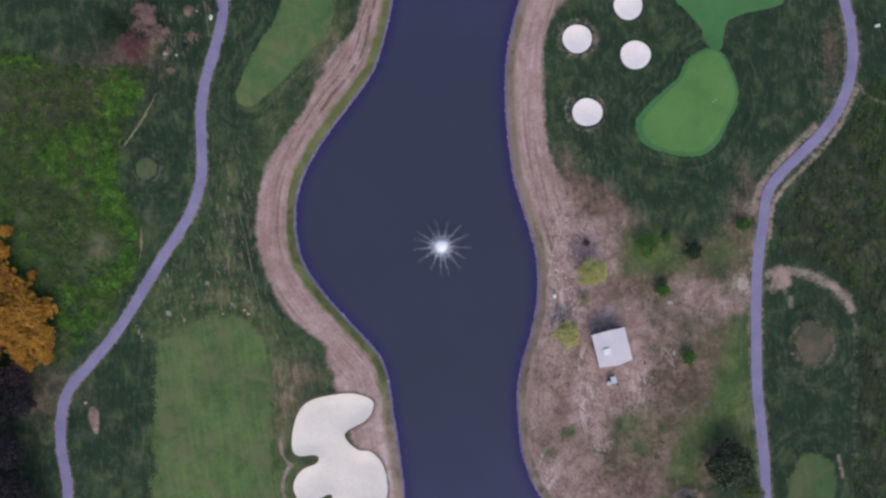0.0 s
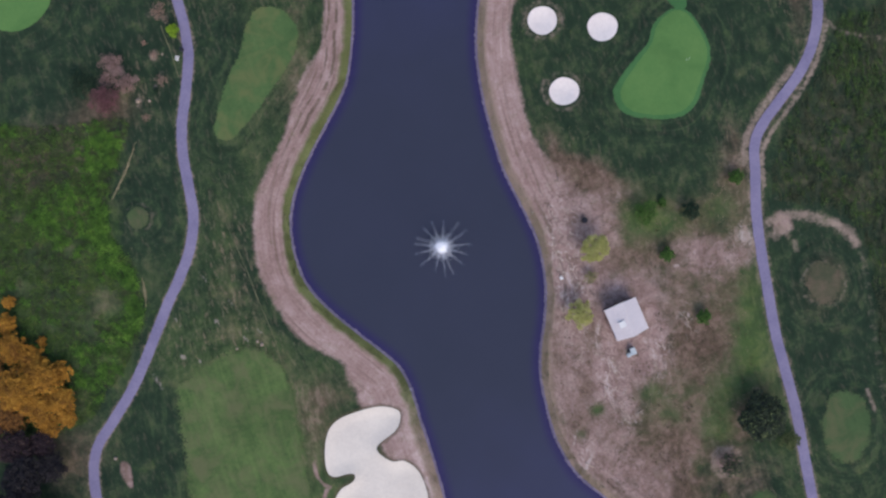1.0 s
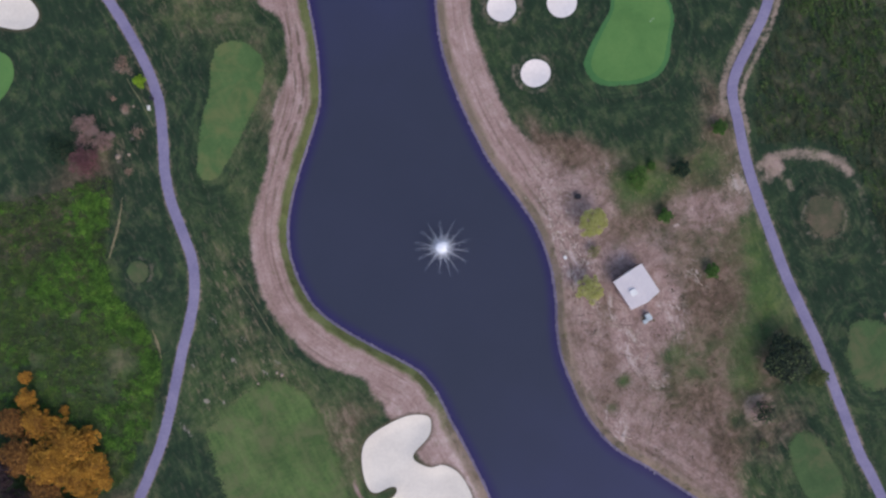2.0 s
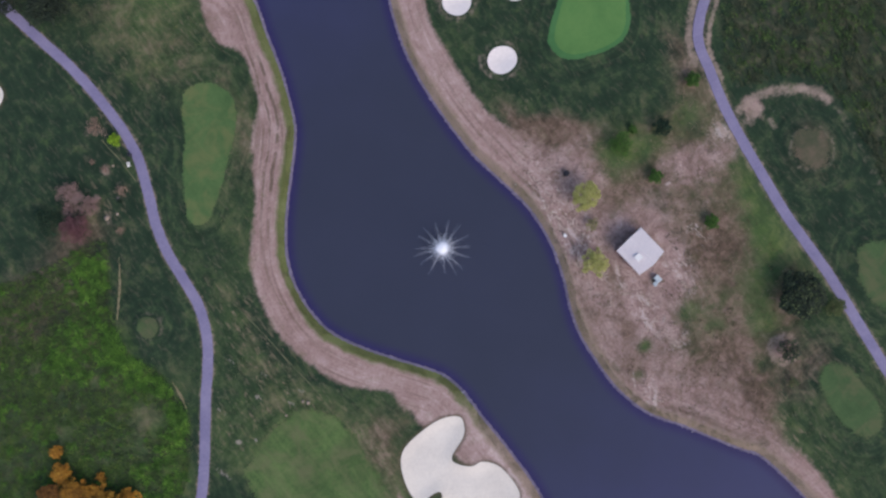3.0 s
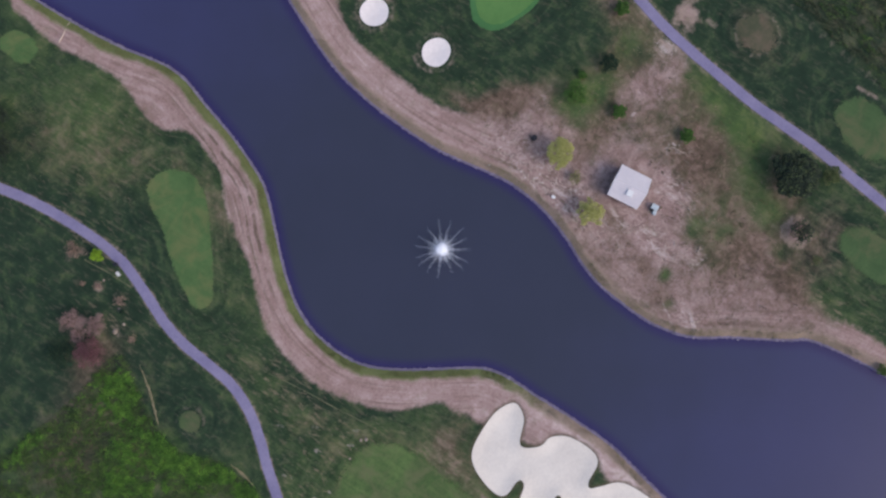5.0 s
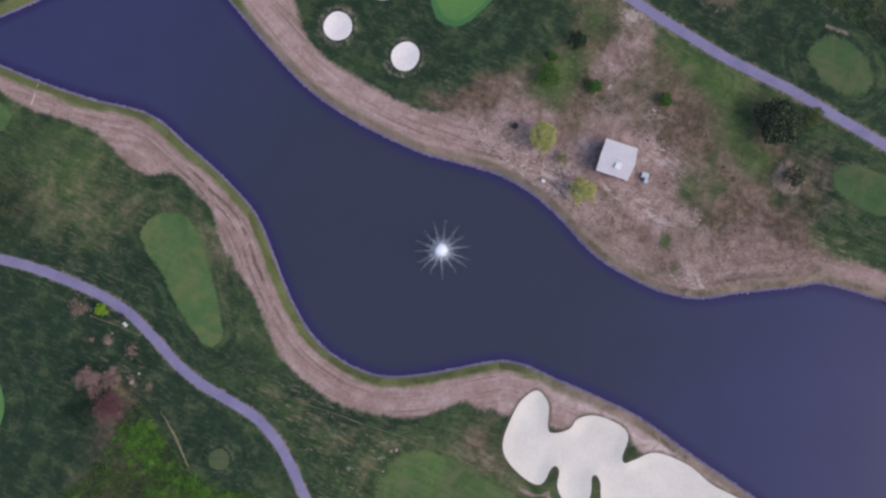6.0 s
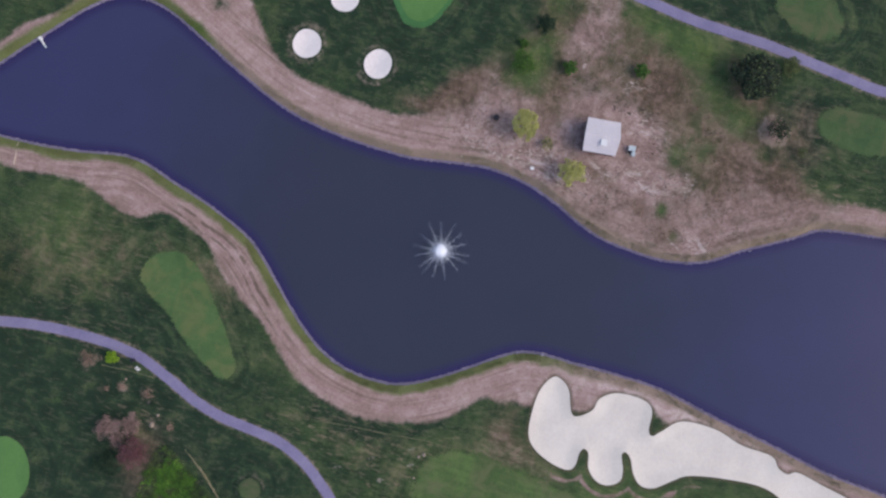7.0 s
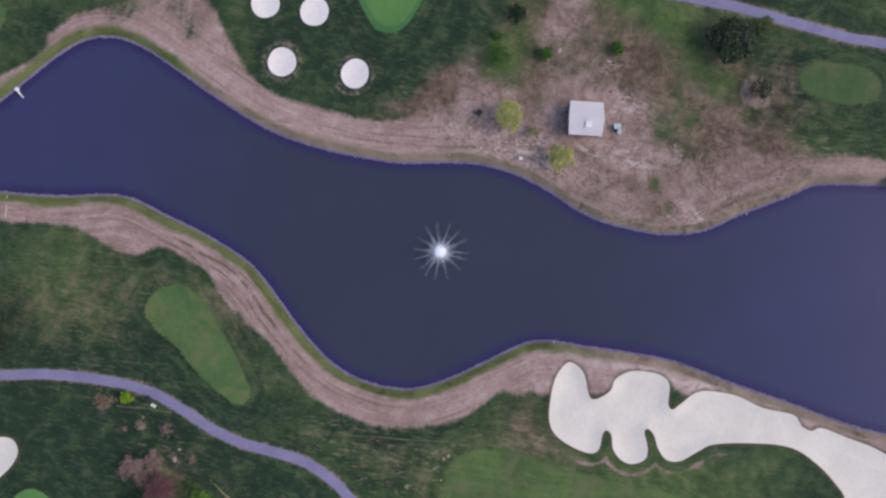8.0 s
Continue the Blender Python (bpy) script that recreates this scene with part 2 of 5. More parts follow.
MAT_SAND_WHITE = plain_material("white_bunker_sand", (222, 214, 214), (238, 230, 229), 0.5, 0.95, 0.1)
MAT_PATH = plain_material("worn_asphalt_path", (119, 114, 147), (139, 133, 163), 0.6, 0.9, 0.2)
MAT_VERGE = plain_material("dry_grass_verge", (92, 92, 68), (150, 138, 112), 1.2, 0.95, 0.1)
MAT_TRENCH = plain_material("backfilled_trench_soil", (84, 92, 70), (128, 122, 98), 0.8, 0.95, 0.1)
MAT_BARK = plain_material("grey_brown_bark", (66, 54, 46), (100, 84, 72), 3.0)
MAT_LIME = leaf_material("lime_weed_leaves", (44, 71, 36), (96, 140, 54), (128, 168, 70), True)
MAT_SHOOT = leaf_material("fresh_shoot_leaves", (46, 66, 40), (78, 108, 54), (100, 124, 68), True)
MAT_OLIVE = leaf_material("olive_weed_leaves", (52, 73, 41), (84, 112, 53), (112, 126, 65), True)
MAT_DEEP = leaf_material("dark_thicket_leaves", (52, 60, 48), (76, 84, 60), (106, 102, 78), True)
MAT_TUFT = leaf_material("rough_grass_blades", (40, 57, 42), (64, 82, 55), (96, 100, 70))
MAT_TUFT_PALE = leaf_material("pale_grass_blades", (60, 78, 46), (94, 106, 66), (132, 124, 90))
MAT_FRINGE_BLADES = leaf_material("bank_grass_blades", (80, 90, 54), (118, 122, 76), (150, 138, 104))
MAT_WILLOW = leaf_material("yellow_green_leaves", (126, 131, 70), (190, 190, 116), (230, 224, 162))
MAT_THIN = leaf_material("pale_olive_leaves", (104, 104, 70), (146, 142, 100), (172, 164, 126))
MAT_BUSH = leaf_material("mid_green_leaves", (38, 64, 29), (78, 114, 50))
MAT_BUSH_DARK = leaf_material("blue_green_leaves", (18, 34, 28), (42, 66, 48))
MAT_OAK = leaf_material("dark_oak_leaves", (36, 45, 42), (60, 74, 56), (108, 122, 80))
MAT_LIMEBUSH = leaf_material("bright_lime_leaves", (86, 120, 28), (144, 180, 52))
MAT_ORANGE = leaf_material("orange_autumn_leaves", (108, 72, 32), (184, 134, 50), (204, 158, 66), True)
MAT_RUST = leaf_material("rust_brown_leaves", (84, 58, 36), (138, 96, 48), (168, 122, 62))
MAT_PINK = leaf_material("reddish_twig_tips", (78, 50, 54), (118, 80, 86), (140, 104, 106))
MAT_PALE_TWIG = leaf_material("pale_pink_twig_tips", (96, 74, 72), (156, 128, 124), (184, 158, 150))
MAT_DRY_TWIG = leaf_material("dry_tan_twig_tips", (104, 84, 76), (160, 134, 120), (186, 162, 144))
MAT_YARD_WEED = leaf_material("brown_olive_weed_leaves", (56, 54, 40), (92, 88, 60), (120, 106, 82), True)
MAT_PLUM = leaf_material("dusky_plum_leaves", (38, 30, 38), (64, 50, 56), (84, 66, 62))
MAT_DARK_TREE = leaf_material("dark_green_tree_leaves", (32, 41, 38), (48, 60, 48), (62, 74, 56))
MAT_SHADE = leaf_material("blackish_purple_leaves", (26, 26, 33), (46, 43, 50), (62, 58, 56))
MAT_STONE = plain_material("pale_stone", (124, 112, 102), (168, 152, 140), 3.0)
MAT_RIPRAP = plain_material("grey_lavender_stone", (96, 90, 116), (150, 142, 164), 2.0)
MAT_STICK = plain_material("bleached_wood", (166, 148, 138), (208, 192, 180), 4.0)
MAT_ROOF = plain_material("pale_metal_roofing", (206, 199, 206), (220, 213, 218), 0.8, 0.55, 0.4, 0.0, 0.0)
MAT_BRICK = plain_material("red_brown_brick", (84, 44, 44), (112, 62, 58), 4.0)
MAT_WHITE = plain_material("white_paint", (216, 216, 220), (232, 232, 234), 2.0, 0.5, 0.4, 0.0, 0.0)
MAT_BLACK = plain_material("black_plastic", (20, 20, 30), (34, 34, 46), 2.0, 0.5, 0.5, 0.0, 0.0)
MAT_GREY = plain_material("weathered_grey_metal", (158, 174, 188), (196, 206, 212), 2.0, 0.5, 0.5, 0.0, 0.0)
MAT_SPRAY = plain_material("white_water_spray", (226, 234, 255), (240, 244, 255), 2.0, 0.4, 0.5, 0.0, 0.0)


def let_light_through(mat):
    """Spray passes light as well as throwing it back."""
    t = mat.node_tree
    glow, both = t.nodes.new("ShaderNodeBsdfTranslucent"), t.nodes.new("ShaderNodeMixShader")
    glow.inputs[0].default_value = (0.97, 0.98, 1, 1)
    t.links.new(t.nodes["Principled BSDF"].outputs[0], both.inputs[1])
    t.links.new(glow.outputs[0], both.inputs[2])
    both.inputs[0].default_value = 0.4
    t.links.new(both.outputs[0], t.nodes["Material Output"].inputs["Surface"])


let_light_through(MAT_SPRAY)
MAT_FOAM = plain_material("white_foam", (238, 242, 254), (250, 251, 255), 2.0, 0.95, 0.1, 0.0, 0.0)


# ---- plan: control points of the outlines, in metres from the fountain ----
WEST_BANK = [(-18.5, 119), (-17.6, 110), (-16.2, 101.5), (-14.6, 93.8), (-12.6, 86.2), (-9.6, 77.5), (-8.9, 70.9), (-10.2, 63.7), (-11.9, 53), (-14.7, 42.8),
             (-17.7, 37.3), (-22.3, 31.1), (-26.9, 24.9), (-30.8, 18.4), (-33, 12.6), (-33.6, 6.7), (-33.1, 0.8), (-31.4, -4.4),
             (-27.5, -10.2), (-22.3, -16.1), (-17.1, -21.6), (-13.8, -25.9), (-11.9, -31.7), (-10.9, -39.5), (-9.6, -47.3),
             (-8.4, -58.1), (-8.7, -65.4), (-9.3, -73.8), (-9.8, -87.5), (-10.6, -101.3), (-10.2, -110.4), (-8, -140), (0, -190)]
EAST_BANK = [(-15.5, 121), (-11.7, 118), (-4, 112.5), (3.5, 107.7), (10.5, 103), (17.4, 98.3), (21, 95.3), (23.6, 92), (25.3, 87.7), (25.6, 83), (24.5, 77.2),
             (22, 69.5), (19, 60.4), (16.2, 50.4), (14.9, 42.5), (14.7, 33.4), (15.4, 24.3), (16.5, 16.4), (18.3, 9.9),
             (20.4, 3.4), (21.7, -1.8), (22.2, -7.7), (21.8, -14.2), (20.4, -20.7), (18.6, -26.5), (17.5, -33), (17.6, -39.5),
             (18.5, -47.3), (20.6, -53.8), (23.2, -58.3), (28.1, -63.9), (32.4, -69.5), (36.8, -75), (39.6, -78.2), (42.5, -86.8),
             (44.7, -96.3), (45.8, -104.8), (48, -140), (40, -190)]
WEST_SOIL = [(-22.4, 112), (-22.4, 97.3), (-20.1, 89.4), (-19.1, 80.8), (-21.7, 73.8), (-21.5, 66.9), (-18, 63), (-18.4, 56.9), (-20, 50.4),
             (-24.9, 44.5), (-28.8, 37.3), (-32.7, 29.5), (-37.9, 22.3), (-41.1, 15.8), (-42.5, 8.7), (-42.4, 0.8), (-39.9, -7),
             (-36.6, -14.1), (-30.8, -19.7), (-26.9, -22.6), (-24.9, -29.1), (-23.6, -36.9), (-18.4, -47.3), (-13.2, -58),
             (-16.3, -69.1), (-15, -82.3), (-14.9, -95.8), (-14.2, -111.6), (-13, -140)]
EAST_SOIL = [(9.8, 109.6), (17.9, 101.2), (22, 101.1), (31.4, 93), (41, 79.5), (40.3, 68.3), (33.9, 62.2), (27.5, 56.1), (24, 49),
             (23.3, 43.8), (23.7, 30.8), (24.4, 23), (27.2, 17.7), (33.7, 11.4), (40.5, 7), (41.5, 2), (38.5, -4), (40, -11), (45, -15),
             (46.5, -24), (46.5, -32), (41, -38), (34, -44), (35, -50), (41, -55), (46.2, -60), (47.3, -65), (48.6, -74.2), (50.1, -92.6), (53, -140)]
WEST_PATH = [(-66, 125), (-60.5, 101), (-56.8, 88.8), (-53.6, 78.9), (-51.7, 69.9), (-50.6, 62.1), (-50.4, 55.6), (-50.8, 51.7), (-52.6, 44.5), (-54.6, 37.4),
             (-55.4, 30.8), (-55.3, 24.3), (-55.3, 16.5), (-57.2, 9.3), (-60.7, 2.8), (-64.6, -3.1), (-69.2, -10.9), (-75, -20),
             (-80.9, -27.1), (-85.4, -32.3), (-87.4, -38.2), (-87.6, -46), (-86.4, -52.5), (-85.9, -57.9), (-86, -80), (-92, -120)]
EAST_PATH = [(80, 110), (88, 75), (92.9, 56.8), (94.2, 51.6), (94.8, 45.1), (94.1, 38.6), (91.7, 32), (87.8, 26.2), (82.6, 21), (78, 16.4), (75.1, 11.8),
             (74.1, 4.7), (73, -3.1), (72.6, -11), (72.6, -21.4), (72.7, -31.8), (73.6, -42.2), (74.3, -50), (74.5, -59.1),
             (74.8, -70.1), (75.1, -77.4), (76.2, -84.4), (80, -120)]
FAIRWAY_NORTH = [(-30.1, 61.9), (-33.8, 61.7), (-36.8, 58), (-39.4, 51.9), (-43.2, 45.7), (-46.3, 39.8), (-47.8, 35), (-46.5, 32.1), (-43, 32.1),
                 (-39.4, 35), (-33, 41.3), (-27.1, 47.6), (-24.4, 53.2), (-25.2, 58.4)]
GREEN = [(61.1, 45.8), (56.6, 43.2), (54, 38.6), (48.1, 33.4), (44.8, 29.5), (44.8, 26.2), (47.4, 22.7), (53.3, 21), (59.1, 20.6),
         (63.1, 22.7), (65.7, 27.5), (68.3, 32.7), (68.3, 37.3), (66.4, 42.5), (64.4, 45.1)]
GREEN_INNER = [(61.1, 45.2), (57.5, 42.8), (54.9, 38.2), (49.4, 32.7), (46.5, 29.1), (46.4, 26.2), (48.7, 23.5), (53.5, 21.9),
               (58.5, 21.6), (61.9, 23.2), (64.9, 27.9), (67.5, 33), (67.5, 37.3), (65.7, 42.2), (64, 44.6)]
APPROACH = [(62.7, 44.8), (60.5, 47.7), (59.9, 50.3), (56.6, 54.2), (54, 56.9), (53.6, 62.1), (58.6, 66.7), (69, 67.3), (78.1, 63.4),
            (79.4, 56.8), (76.8, 55), (70.3, 53.7), (66.6, 51.9), (65.5, 49), (64.8, 45.4)]
FAIRWAY_SOUTH = [(-65.9, -21.3), (-62.7, -19.3), (-57.5, -16.1), (-47, -15.4), (-40.5, -20), (-37.9, -27.8), (-37.9, -36.9),
                 (-38.2, -47.3), (-37.3, -58), (-36, -68.1), (-40.5, -75.9), (-60, -74.6), (-67.6, -68.1), (-67.2, -47.3), (-66.8, -31.7)]
BUNKER_NORTH = [(-15.9, -35.6), (-19.5, -34), (-24.3, -34.1), (-30, -35.4), (-32.8, -38), (-34.2, -42.5), (-34.3, -46.6), (-32.8, -48.2),
                (-29.5, -48), (-28.2, -48.6), (-28.9, -50), (-31.9, -51.3), (-33.8, -53.9), (-33.8, -56.7), (-31.8, -59.1), (-29, -58.7),
                (-26.1, -57.1), (-25.1, -57.7), (-26.1, -59.4), (-28.9, -61.3), (-30.7, -63.9), (-30, -67), (-26.8, -70.2), (-24.1, -73.4)]
BUNKER_SOUTH = [(-21.4, -81.4), (-19.7, -90.5), (-21.8, -97.9), (-25.9, -104.5), (-28.8, -108.1), (-26.7, -119.7), (-18.9, -122.8),
                (-14.6, -111.2), (-13.7, -102.2), (-13.3, -96), (-14.6, -94), (-14.2, -91.5), (-12.3, -88.9), (-12.8, -81.6), (-11.9, -74.6),
                (-13.3, -66.8), (-17.4, -63.3), (-19.2, -61.8), (-18.2, -60.5), (-13.8, -59.4), (-12.4, -56.4), (-13.4, -50.5),
                (-16.2, -47.3), (-19.3, -46.8), (-22, -44.3), (-21.7, -42.5), (-17.6, -40.2), (-16, -38.1)]
NW_BUNKER = [(-69.9, 82.4), (-71.9, 79.7), (-75.4, 79.8), (-79.5, 81.9), (-84, 84.6), (-85.2, 89.2), (-81.7, 91.4), (-76.8, 89.7), (-72, 87.4)]
NW_GREEN = [(-79.2, 72.5), (-80.6, 68.8), (-84.2, 65.9), (-88.1, 64.8), (-91.3, 65.3), (-94.5, 67.3), (-94.6, 71.7), (-89.8, 76.5),
            (-83.7, 77.5), (-80.2, 75.7)]
TEE_EAST = [(86.3, -47.1), (83.7, -47), (80.6, -49.8), (78.7, -54.8), (78.9, -60.1), (80.4, -63.2), (83.4, -64.6), (86.8, -64.3),
            (89.7, -61.2), (91.3, -55.5), (90.5, -50.1), (88.6, -47.8)]
TEE_SOUTH = [(62.1, -66.5), (65.9, -67.1), (68.6, -71.1), (69.9, -80.2), (68.7, -85.5), (64.8, -87.2), (61.6, -86.2), (58.9, -80.6), (58.4, -73.9), (59.2, -68.7)]
TEE_NORTHWEST = [(-31.7, 108.5), (-29.3, 109.6), (-26, 108), (-24.4, 105), (-24.8, 102.4), (-26.2, 100.5), (-28.5, 99.7), (-30.8, 100.4), (-31.9, 103), (-32.2, 106)]
TEE_NORTH = [(26.5, 116), (25.4, 113), (22.6, 111.2), (19.6, 111.6), (17.6, 114), (19, 118), (24, 119)]
POTS = [(31.4, 47.9, 3.4, 3.3), (44.9, 44.2, 3.5, 3.3), (33.7, 30.9, 3.5, 3.2), (43.2, 55.6, 3.3, 3.3)]
# soft patches: x, y, half width, half height, turn, weight
YARD_BARE = [(38.3, -2.8, 4, 3, 0, 0.5), (60.8, -12.5, 10, 5, 0, 1.5), (56, -8.5, 7, 2.6, 0, 0.5), (57, -21.5, 8, 4, 0, 0.6), (69.5, -13, 3, 6, 0, 0.5), (44.5, -18, 3.5, 5, 30, 0.5), (46.8, -28, 3, 6, 0, 0.55),
             (42, -35, 4, 3.5, 0, 0.6), (33.5, -36, 3, 8, 6, 0.6), (38, -45, 3, 5, -20, 0.5), (53.3, -41, 4, 3, 0, 0.4),
             (26, -10, 3.5, 12, 4, 0.5), (24.5, -52, 2, 8, -30, 0.4), (62.3, -50, 7.5, 7, 0, 0.9), (56.7, -60.2, 3.9, 3.9, 0, 1.5), (50, -57, 6, 4, 0, 0.4)]
YARD_GREEN = [(47, -0.8, 4.5, 4.2, 0, 1.0), (53, -3, 5, 3, 0, 0.6), (64.5, -1.5, 5, 5, 0, 0.6), (68.5, -27, 3.6, 10, 0, 0.85), (66, -36, 4, 6, 10, 0.75),
              (60, -43, 4, 5.5, -35, 0.8), (56, -52, 3.5, 3.5, 0, 0.8), (42, -41, 3.2, 2.4, 0, 0.6), (29.3, -42.7, 1.8, 1.7, 0, 0.9), (24.9, -47.7, 1.7, 2, 0, 0.6),
              (50.6, -59.5, 2, 2, 0, 0.6), (70.5, -56, 2, 3, 0, 0.7), (45, -46.5, 3, 2, 0, 0.4), (22.4, -2, 1.2, 3.5, 0, 0.7), (30.8, -27, 2, 3, 0, 0.35)]
YARD_BROWN = [(38, -10.5, 7, 2.6, 0, 0.5), (55, -31, 7, 5.5, 0, 0.8), (27, -34, 4.5, 11, 0, 0.45), (31, -51, 6, 6, 0, 0.3), (28.6, -29, 2.6, 4.5, 0, 0.6), (27.6, -38, 2, 3, 0, 0.9), (29.5, -12.5, 1.8, 4, 10, 0.6), (30.5, -24.5, 2, 2.5, 0, 0.6),
              (24.2, -44.5, 2, 3, 0, 0.7), (31.2, 1.2, 3, 2.4, 0, 0.7), (46, -53, 7, 4, 0, 0.5), (45, -66, 6, 8, 0, 0.5),
              (34, 12.5, 7, 2.4, -38, 0.6), (68, 8, 3, 5, 0, 0.4), (54, -66, 5, 6, 20, 0.8), (62, -64, 5, 4, 0, 0.9)]
SHORE_BROWN = [(35, -58, 8, 5, 0, 0.4), (27, -47, 3, 5, -20, 0.5), (22.5, -36, 2, 8, 0, 0.4), (40, -68, 4, 8, 20, 0.35), (46.5, -86, 2.5, 12, 5, 0.4)]
WORN_SPOTS = [(-20, -45, 3, 2.6, 0, 0.25), (-15.5, -61.5, 2.6, 2, 0, 0.25), (-29, -30, 5, 4, 30, 0.5), (-36, -33, 3, 4, 0, 0.35), (-66, 51, 6, 3.4, -40, 0.55),
              (-59.2, 47.2, 0.9, 0.7, 0, 0.9), (-63.4, 49.9, 1.4, 0.9, 30, 0.7), (-67.6, 52.5, 2.4, 1.4, 20, 0.6), (-81, 44.9, 4, 3, 0, 0.25),
              (-48.8, 55.5, 1.1, 3.4, -10, 0.6), (-80.1, -38.8, 1.6, 2.4, 10, 1.5), (-79.6, -42, 1, 2, 20, 1.0), (78.5, -7, 3.6, 4, 20, 1.1), (91, 50, 2, 9, 0, 0.5),
              (-31.5, -73, 1.3, 4, -40, 0.9)]
GRASSY_SPOTS = [(36, 75, 4.5, 9, 0, 0.6), (-23.5, 72, 2, 12, 0, 0.4), (-23, 52, 2, 8, -30, 0.3), (33.5, 10.4, 7, 2.2, -38, 0.5), (47.5, -76, 2.5, 9, 10, 0.5),
                (-29.5, -71, 8, 6, 0, 0.3), (31, 70, 3, 4, 0, 0.5), (33, 88, 7, 6, 0, 0.7), (14, 107, 6, 3, -35, 0.4), (24.5, 73, 1.6, 3, 0, 0.8), (-24.5, -29, 3, 2, 40, 0.35)]
PALE_SOIL = [(-12.4, -66, 2.6, 30, 0, 1.5), (-19, -36, 5, 6, 0, 0.7), (-28, -19, 5, 5, 40, 0.4), (24, 62, 5, 8, -20, 0.4), (20, 34, 4, 22, 0, 0.35), (-26.5, 44, 2, 9, -35, 0.5)]
WEED = [(-30, 50, 3, 12, -32, 0.3), (-32, 72, 12, 9, 20, 0.3), (-40, 86, 7, 8, 0, 0.3), (-49, -4, 5, 18, 0, 0.2),
        (-44, -20, 5, 5, 0, 0.3), (-27, 45, 3, 10, -30, 0.35), (85.5, -22.5, 6, 6.6, 0, 0.35), (-88, 34, 16, 8, 0, 0.5), (-82, 20, 3, 8, -30, 0.4),
        (-70, 44, 6, 5, 0, 0.4), (-92, -34, 8, 8, 30, 0.5), (31, 78, 8, 9, 0, 0.4), (-78.2, 0.3, 4.2, 4.4, 0, 0.35), (-76, 44, 7, 3, 0, 0.3), (-33, -30, 6, 6, 0, 0.5), (-36, -40, 3.5, 8, 0, 0.45)]
WEED_EDGES = [(36, 11.5, 8, 3, -28, 0.75), (29, 19, 2, 6, 8, 0.5), (90, 44, 2.5, 9, 0, 0.5), (70.5, 12, 2.5, 5, 0, 0.5)]
BRIGHT = [(-74, 33, 5, 6, 0, 0.6), (-87, 22, 6, 6, 0, 0.5), (-77, 16, 4, 9, 0, 0.6), (-75, -5, 6, 4, 0, 0.6), (-82, -15, 5, 6, 0, 0.5), (-99, 45, 6, 6, 0, 0.4),
          (24.6, 73, 1.4, 3, 0, 0.8), (-36, 70, 4, 3, 0, 0.3), (-28, -60, 1.5, 3, 0, 0.2)]
FLECKS = [(-49, 4, 5, 16, 0, 0.9), (-58, -12, 8, 7, 20, 0.8), (-45, -17, 5, 6, 0, 0.8), (-36, -32, 6, 8, 0, 0.9), (-66, 46, 8, 9, 0, 0.6), (-52, 60, 4, 8, 0, 0.4),
          (-32, 48, 4, 12, -32, 0.7), (-34, 74, 14, 12, 20, 0.5), (32, 16, 6, 4, -38, 0.8), (88, 42, 3, 10, 0, 0.7), (70, 12, 4, 6, 0, 0.6), (60, -66, 8, 8, 0, 0.3), (50, -76, 5, 14, 0, 0.7)]
SCRUB = [(-67.5, 41), (-70, 33), (-72.5, 26), (-74.5, 21), (-74.5, 14), (-71, 8), (-70, 1), (-70.5, -5),
                (-75.5, -15), (-82, -21), (-89, -27), (-118, -30), (-122, 0), (-122, 40), (-110, 46), (-84, 42)]
SCRATCHES = [(28.5, -14, 4.5, 13, 0, 1.3), (33.5, -35, 2.6, 8, 0, 0.8), (45.5, -31, 3, 7, 0, 0.8), (53.2, -25.5, 2.2, 3, 0, 1.0), (27, 2, 3, 8, -10, 0.6), (24.6, -53.5, 1.6, 5, -33, 1.0),
             (37, -45.5, 2.5, 3, 0, 0.6), (69, -8.5, 2.4, 3, 0, 0.9)]
YARD_SCRAPES = [(27.6, -11.5, 0.6, 2.2, 20, 0.8), (30.4, -14, 0.5, 1.6, 50, 0.8), (27.5, -20.5, 0.5, 2, 0, 0.8), (32.5, -24.5, 0.6, 1.8, -20, 0.8), (34.4, -33.6, 0.6, 2.4, 16, 0.8),
                (31.8, -28.4, 0.5, 1.8, 8, 0.7), (42.8, -28.6, 0.6, 1.6, -30, 0.7), (32.6, -38, 0.8, 3.6, 6, 0.8), (36.6, -36.5, 1.6, 0.6, 10, 0.6), (44.2, -32.6, 0.5, 2.4, 14, 0.8),
                (37.3, -46, 0.4, 1.6, 20, 0.6), (53.6, -24.6, 0.4, 1.6, 20, 0.8), (26.4, -17, 0.5, 3, -14, 0.7), (25, -6, 0.5, 6, -6, 0.55), (27, 3, 0.6, 5, -10, 0.5)]
EDGE_SCRAPES = [(25, -55, 0.6, 3.4, -36, 0.8), (22.5, -50, 0.5, 5, -24, 0.5), (69.5, -8.6, 1.8, 2.2, 20, 0.9),
                (52.5, -13, 1.2, 0.5, 0, 0.6), (-62.9, -7.1, 0.35, 1.3, 22, 0.8), (-63.0, -15.3, 0.5, 1.1, 69, 0.9), (-59.3, -17.3, 0.4, 1.3, 6, 0.8), (-69.5, -20, 0.5, 2.2, 22, 0.75),
                (-53.8, -8.9, 0.4, 1.4, 27, 0.7), (-55.2, 1.9, 0.35, 1.3, 34, 0.7), (-44.9, -12.0, 0.5, 1.3, 41, 0.7), (-50.0, -4.7, 0.35, 1.5, 18, 0.6), (-47.9, -13.7, 0.4, 1.6, 16, 0.7)]
